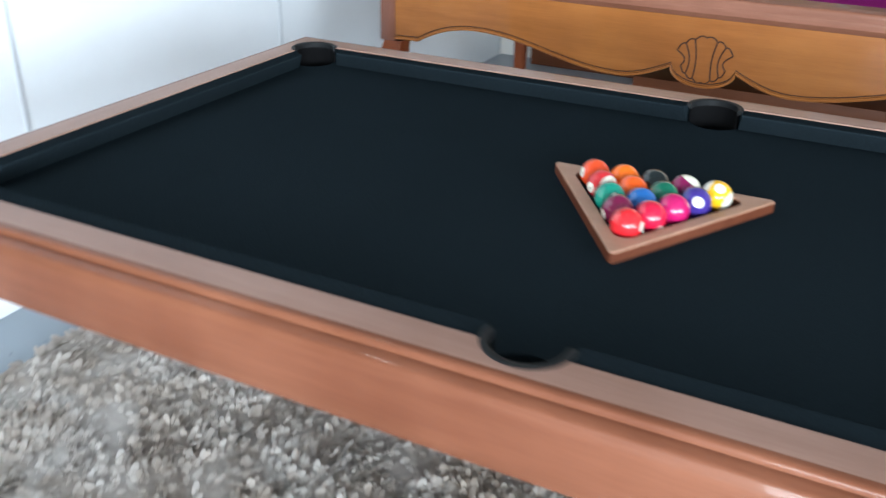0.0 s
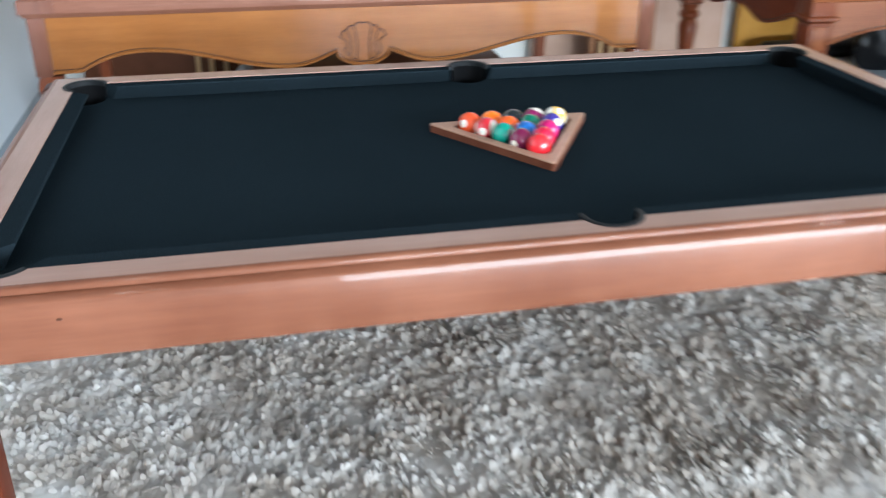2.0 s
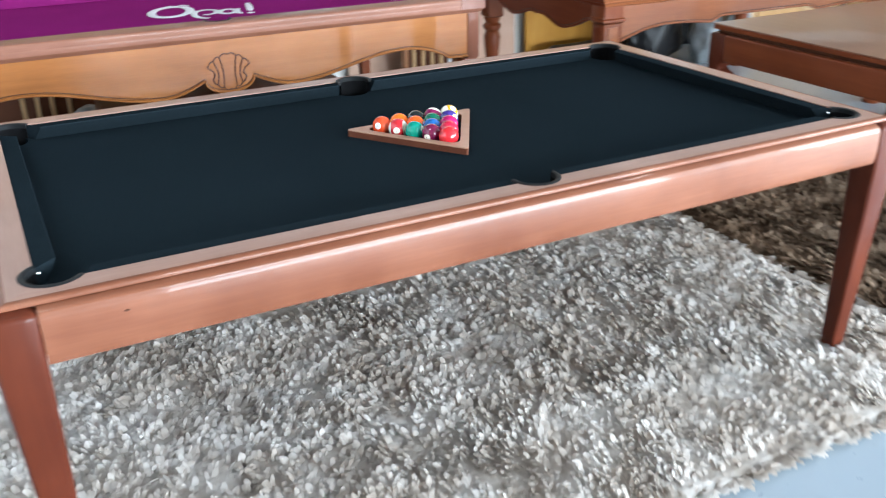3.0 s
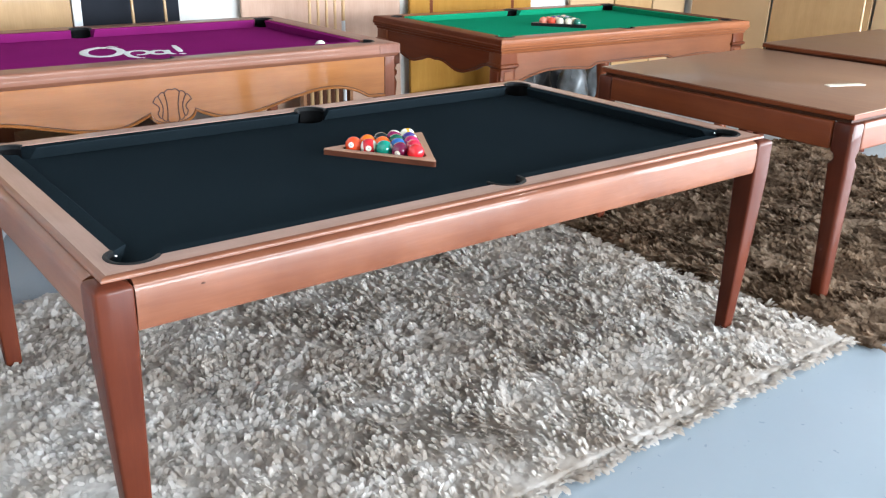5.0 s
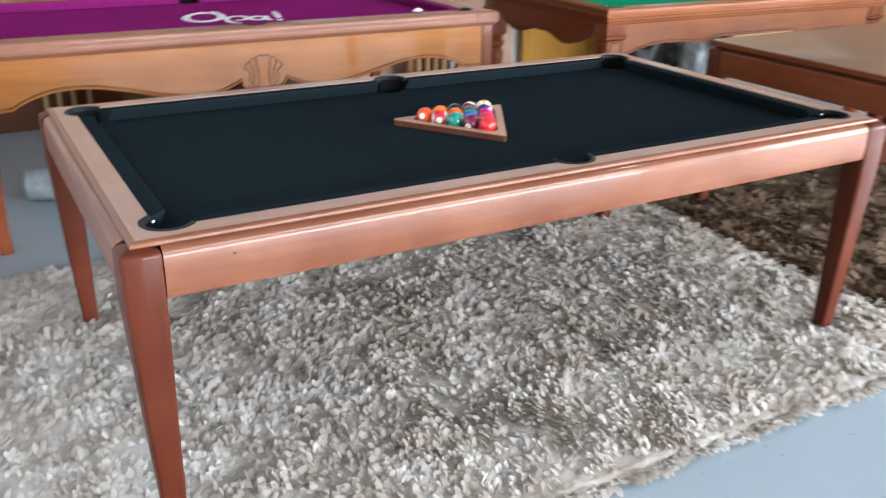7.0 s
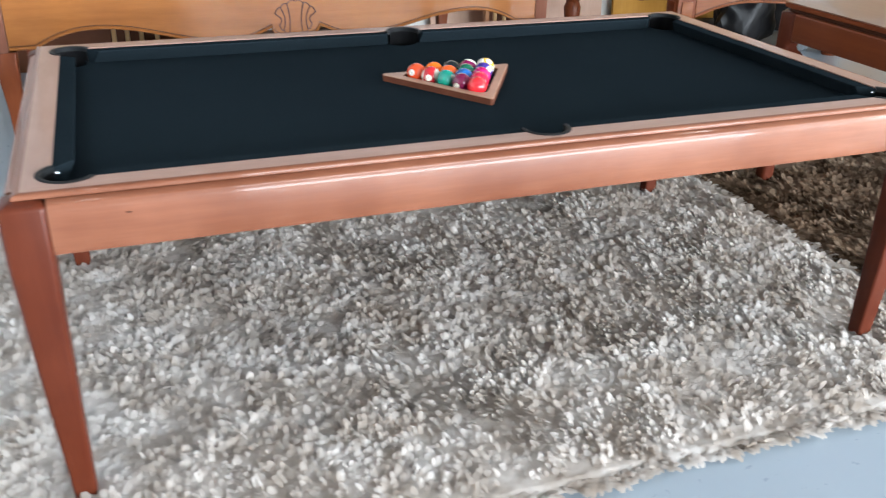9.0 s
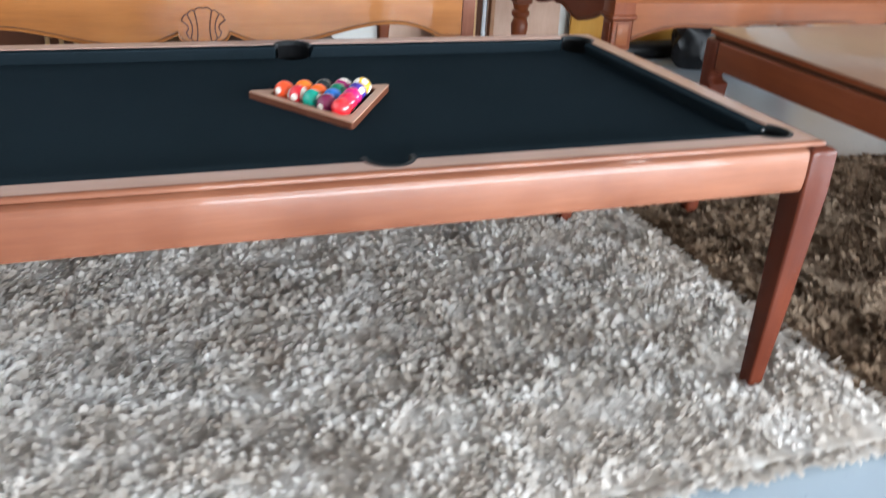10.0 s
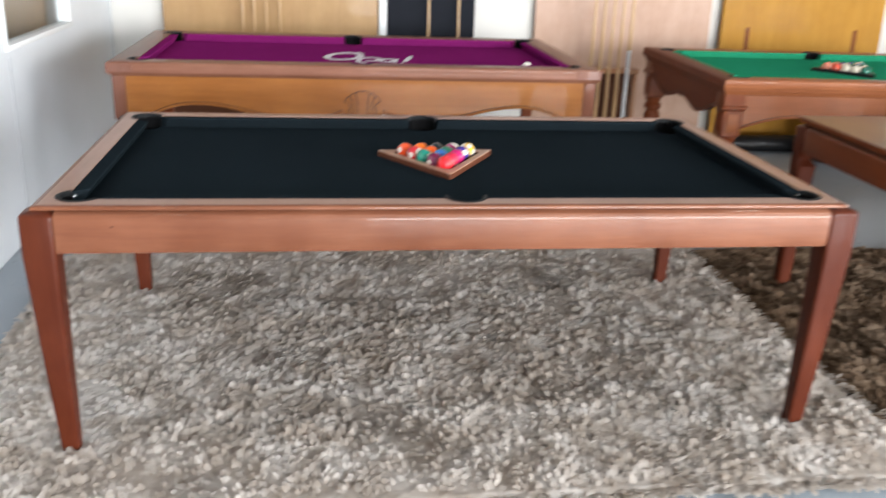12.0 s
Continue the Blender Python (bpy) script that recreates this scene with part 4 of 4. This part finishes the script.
# ---- cues ----
def cue(x, y, lean_x, lean_y, white=False, length=1.42, z0=0.0):
    c = base("billiard_cue", pose(x, y, z0, lean_y, lean_x, 0), "billiard cue with white sleeve standing upright" if white else "slim maple billiard cue standing upright", "cue", "standing cues")
    k = 0.72 if white else 0.40
    part("butt", lathe([(0.012, 0.0), (0.0145, 0.004), (0.0138, k)], 12), M_CUE_WHITE if white else M_CUE, c, "" if not white else "white butt sleeve")
    part("shaft", lathe([(0.0136, k), (0.0105, k + 0.35), (0.0066, length - 0.03)], 12), M_CUE, c)
    part("ferrule", lathe([(0.0066, length - 0.03), (0.0064, length - 0.005), (0.005, length)], 12), M_CUE_WHITE, c)


for x in (-0.93, -0.85, -0.765, -0.67):
    cue(x, NORTH - 0.17, 0, -1.5)
for x in (0.40, 0.62):
    cue(x, NORTH - 0.20, 0, -3.0)
# added panel: its dark brown stands for shade behind the purple table
thing("dark_fill_panel", box(-1.60, -0.30, 4.262, 4.290, 0, 0.55, 0.003, 1), M_CUE_DK, "dark brown low panel added for the shade behind the cues", "panel")
cue_rack = base("cue_rack", pose(1.72, 4.02, 0), "low wooden cue rack against the rosy board", "cue rack")
part("foot_board", box(-0.22, 0.22, -0.08, 0.08, 0.0, 0.05, 0.005), M_RACKWOOD, cue_rack)
part("back_panel", box(-0.185, 0.185, 0.035, 0.050, 0.05, 0.60, 0.002, 1), M_CUE_DK, cue_rack)
part("bar", box(-0.22, 0.22, -0.045, 0.045, 0.60, 0.635, 0.005), M_RACKWOOD, cue_rack)
for s in (-1, 1):
    part("post", box(s * 0.20 - 0.015, s * 0.20 + 0.015, -0.03, 0.03, 0.05, 0.60, 0.004), M_RACKWOOD, cue_rack)
for k, x in enumerate((1.56, 1.63, 1.70, 1.77, 1.84)):
    cue(x, 3.955, 0.6, -1.5, white=(k == 4), z0=0.05)
cue(5.9, 2.2, 3, -2, z0=0.0, length=1.5)


# ---- rugs ----
def shag(name, x0, x1, y0, y1, step, mat, label, seed, h=0.047, w=0.0086, each=9):
    """A shaggy rug: every tuft is a bunch of flat yarns that fan out and lean the way its patch lies."""
    rug = base(name, pose(0, 0, 0), label, "rug", "shag rugs")
    part("backing", box(x0 + 0.02, x1 - 0.02, y0 + 0.02, y1 - 0.02, 0.0005, 0.009, 0.003, 2), mat, rug)
    rng = np.random.default_rng(seed)
    gx_, gy_ = np.meshgrid(np.arange(x0 + 0.012, x1 - 0.008, step), np.arange(y0 + 0.012, y1 - 0.008, step))
    gx_[1::2] += step / 2
    locks = gx_.size
    lx = np.clip(gx_.ravel() + rng.uniform(-0.42, 0.42, locks) * step, x0 + 0.006, x1 - 0.006)
    ly = np.clip(gy_.ravel() + rng.uniform(-0.42, 0.42, locks) * step, y0 + 0.006, y1 - 0.006)

    def swell(k, a, b):
        return np.sin(lx * k + a + 1.9 * np.sin(ly * k * 0.71 + b)) * np.sin(ly * k * 0.93 + b + 1.7 * np.sin(lx * k * 0.63 + a))
    # the nap lies to the north, with swirls; some patches stand, some lie flat
    la = 1.6 + 1.3 * swell(4.1, 0.4, 1.1) + 1.0 * swell(11.0, 2.1, 0.3) + rng.normal(0, 0.42, locks)
    lt = np.clip(0.82 + 0.18 * swell(8.5, 1.3, 2.2) + 0.12 * swell(21.0, 0.2, 0.9) + rng.normal(0, 0.10, locks), 0.35, 1.15)
    lh = h * rng.uniform(0.86, 1.14, locks) * (1.0 + 0.10 * swell(16.0, 0.7, 0.1))
    # the outermost tufts spill over the border
    for edge, way in ((lx < x0 + 0.035, math.pi), (lx > x1 - 0.035, 0.0), (ly < y0 + 0.035, -math.pi / 2), (ly > y1 - 0.035, math.pi / 2)):
        la = np.where(edge, way + rng.normal(0, 0.6, locks), la)
        lt = np.where(edge, np.clip(lt + 0.25, 0.6, 1.2), lt)
    n = locks * each
    bx = np.repeat(lx, each) + rng.normal(0, step * 0.17, n)
    by = np.repeat(ly, each) + rng.normal(0, step * 0.17, n)
    ang = np.repeat(la, each) + rng.normal(0, 0.50, n)
    tilt = np.clip(np.repeat(lt, each) + rng.normal(0, 0.14, n), 0.10, 1.3)
    ln = np.repeat(lh, each) * rng.uniform(0.80, 1.12, n)
    wd = w * rng.uniform(0.65, 1.30, n)
    tw = rng.uniform(-0.50, 0.50, n)
    dx, dy = np.cos(ang), np.sin(ang)
    rows = []
    for t, wk in ((0.0, 0.60), (0.45, 0.95), (0.80, 1.0), (1.0, 0.48)):
        bend = tilt * (0.35 + 0.75 * t)
        out, cz = ln * t * np.sin(bend), 0.006 + ln * t * np.cos(bend)
        tn = ang + tw * (0.5 + 0.6 * t)
        sx, sy = -np.sin(tn) * wd * wk, np.cos(tn) * wd * wk
        cx_, cy_ = bx + dx * out, by + dy * out
        rows.append(np.stack([cx_ - sx, cy_ - sy, cz - wd * wk * tw * 0.3], 1))
        rows.append(np.stack([cx_ + sx, cy_ + sy, cz + wd * wk * tw * 0.3], 1))
    # the dense ground of the pile between the tufts
    px, py = np.arange(x0 + 0.012, x1 - 0.008, 0.012), np.arange(y0 + 0.012, y1 - 0.008, 0.012)
    vx, vy = np.meshgrid(px, py)
    vz = 0.0275 + rng.uniform(0, 0.006, vx.shape)
    vz[0], vz[-1], vz[:, 0], vz[:, -1] = 0.003, 0.003, 0.003, 0.003
    ground = np.stack([vx, vy, vz], 2).reshape(-1, 3)
    h_, w_ = vx.shape
    a = (np.arange(h_ - 1)[:, None] * w_ + np.arange(w_ - 1)[None, :]).ravel()
    ground_quads = np.stack([a, a + 1, a + 1 + w_, a + w_], 1)
    verts = np.concatenate([ground, np.stack(rows, 1).reshape(-1, 3)])
    k = np.arange(n)[:, None] * 8 + len(ground)
    quads = np.concatenate([k + np.array([[0, 1, 3, 2]]), k + np.array([[2, 3, 5, 4]]), k + np.array([[4, 5, 7, 6]])], 1).reshape(-1, 4)
    quads = np.concatenate([ground_quads, quads])
    me = bpy.data.meshes.new("shag_surface")
    me.vertices.add(len(verts))
    me.vertices.foreach_set("co", verts.ravel())
    me.loops.add(quads.size)
    me.loops.foreach_set("vertex_index", quads.ravel())
    me.polygons.add(len(quads))
    me.polygons.foreach_set("loop_start", np.arange(0, quads.size, 4))
    me.polygons.foreach_set("loop_total", np.full(len(quads), 4))
    me.polygons.foreach_set("use_smooth", np.ones(len(quads), dtype=bool))
    me.update(calc_edges=True)
    me.materials.append(mat)
    ob = new("shag_surface", me)
    ob.parent = rug
    tagged(ob, kind="stuff")
    return rug


shag("light_rug", -1.57, 1.485, -0.30, 1.83, 0.0245, M_LIGHT_PILE, "ivory and beige shaggy rug under the black table", 3)
shag("brown_rug", 1.50, 4.30, -0.38, 1.74, 0.0265, M_BROWN_PILE, "mottled brown shaggy rug under the brown tables", 5)


# ---- stored goods under the far tables ----
def wrapped_roll(x, y, length, r, turn, mat, label, seed, straps=()):
    rng = random.Random(seed)
    b = bmesh.new()
    loops = []
    for k in range(15):
        u = -length / 2 + length * k / 14
        rr = r * (0.55 if k in (0, 14) else 1.0)
        loops.append([(u, rr * (1 + rng.uniform(-0.05, 0.05)) * math.cos(i * math.tau / 18), r + rr * (1 + rng.uniform(-0.05, 0.03)) * math.sin(i * math.tau / 18)) for i in range(18)])
    loft(loops, True, b)
    ob = thing("wrapped_roll", b, mat, label, "roll", m=pose(x, y, 0.0, 0, 0, turn))
    for u in straps:
        ring = [(u, r * 1.01 * math.cos(i * math.tau / 24), r + r * 1.01 * math.sin(i * math.tau / 24)) for i in range(24)]
        part("strap", tube(bmesh.new(), ring, 0.010, 6, closed=True), M_BLACKPLASTIC, ob, "dark binding strap")
    return ob


wrapped_roll(-1.02, 2.80, 0.40, 0.085, -20, M_PLASTIC, "grey roll wrapped in cloudy plastic on the floor", 1, (-0.02, 0.06))
wrapped_roll(3.15, 4.08, 0.8, 0.065, 0, M_BLACKPLASTIC, "long black plastic-wrapped roll before the yellow board", 2)


def sack(x, y, sx, sy, h, mat, label, seed):
    b = bmesh.new()
    bmesh.ops.create_icosphere(b, subdivisions=4, radius=1.0)
    for v in b.verts:
        n = noise.noise(v.co * 1.7 + Vector((seed, 0, 0))) * 0.22 + noise.noise(v.co * 5.0 + Vector((0, seed, 0))) * 0.09
        c = v.co * (1 + n)
        v.co = Vector((c.x * sx, c.y * sy, max(0.0, (c.z + 0.8) * h / 1.8)))
    return thing("storage_sack", b, mat, label, "sack", m=pose(x, y, 0))


sack(-0.62, 3.62, 0.13, 0.12, 0.24, M_PLASTIC, "crumpled clear plastic bundle under the purple table", 4.0)
sack(3.80, 3.50, 0.13, 0.12, 0.40, M_PLASTIC, "crumpled clear plastic bundle under the green table", 9.0)
sack(4.11, 3.52, 0.12, 0.12, 0.46, M_PLASTIC, "tall crumpled clear plastic bundle under the green table", 2.0)
sack(3.50, 3.75, 0.26, 0.15, 0.46, M_BLACKPLASTIC, "large black plastic sack under the green table", 6.0)
# added only to cover the bright wall below the green table with black
sack(4.22, 4.12, 0.30, 0.13, 0.56, M_BLACKPLASTIC, "black sack shape added to darken the wall behind the green table", 3.0)


def stack(x0, x1, y0, y1, heights, mat, label):
    """Flat packed boards piled on the floor."""
    st = base("board_stack", pose((x0 + x1) / 2, (y0 + y1) / 2, 0), label, "stack")
    rng = random.Random(7)
    z = 0.0
    for h in heights:
        j = [rng.uniform(-0.012, 0.012) for _ in range(4)]
        part("packed_board", box(-(x1 - x0) / 2 + j[0], (x1 - x0) / 2 + j[1], -(y1 - y0) / 2 + j[2], (y1 - y0) / 2 + j[3], z, z + h - 0.001, 0.004, 2), mat, st)
        z += h


stack(-0.62, 0.62, 2.95, 3.35, (0.09, 0.07, 0.08, 0.06, 0.08), M_CUE_DK, "dark brown packed boards piled under the purple table")
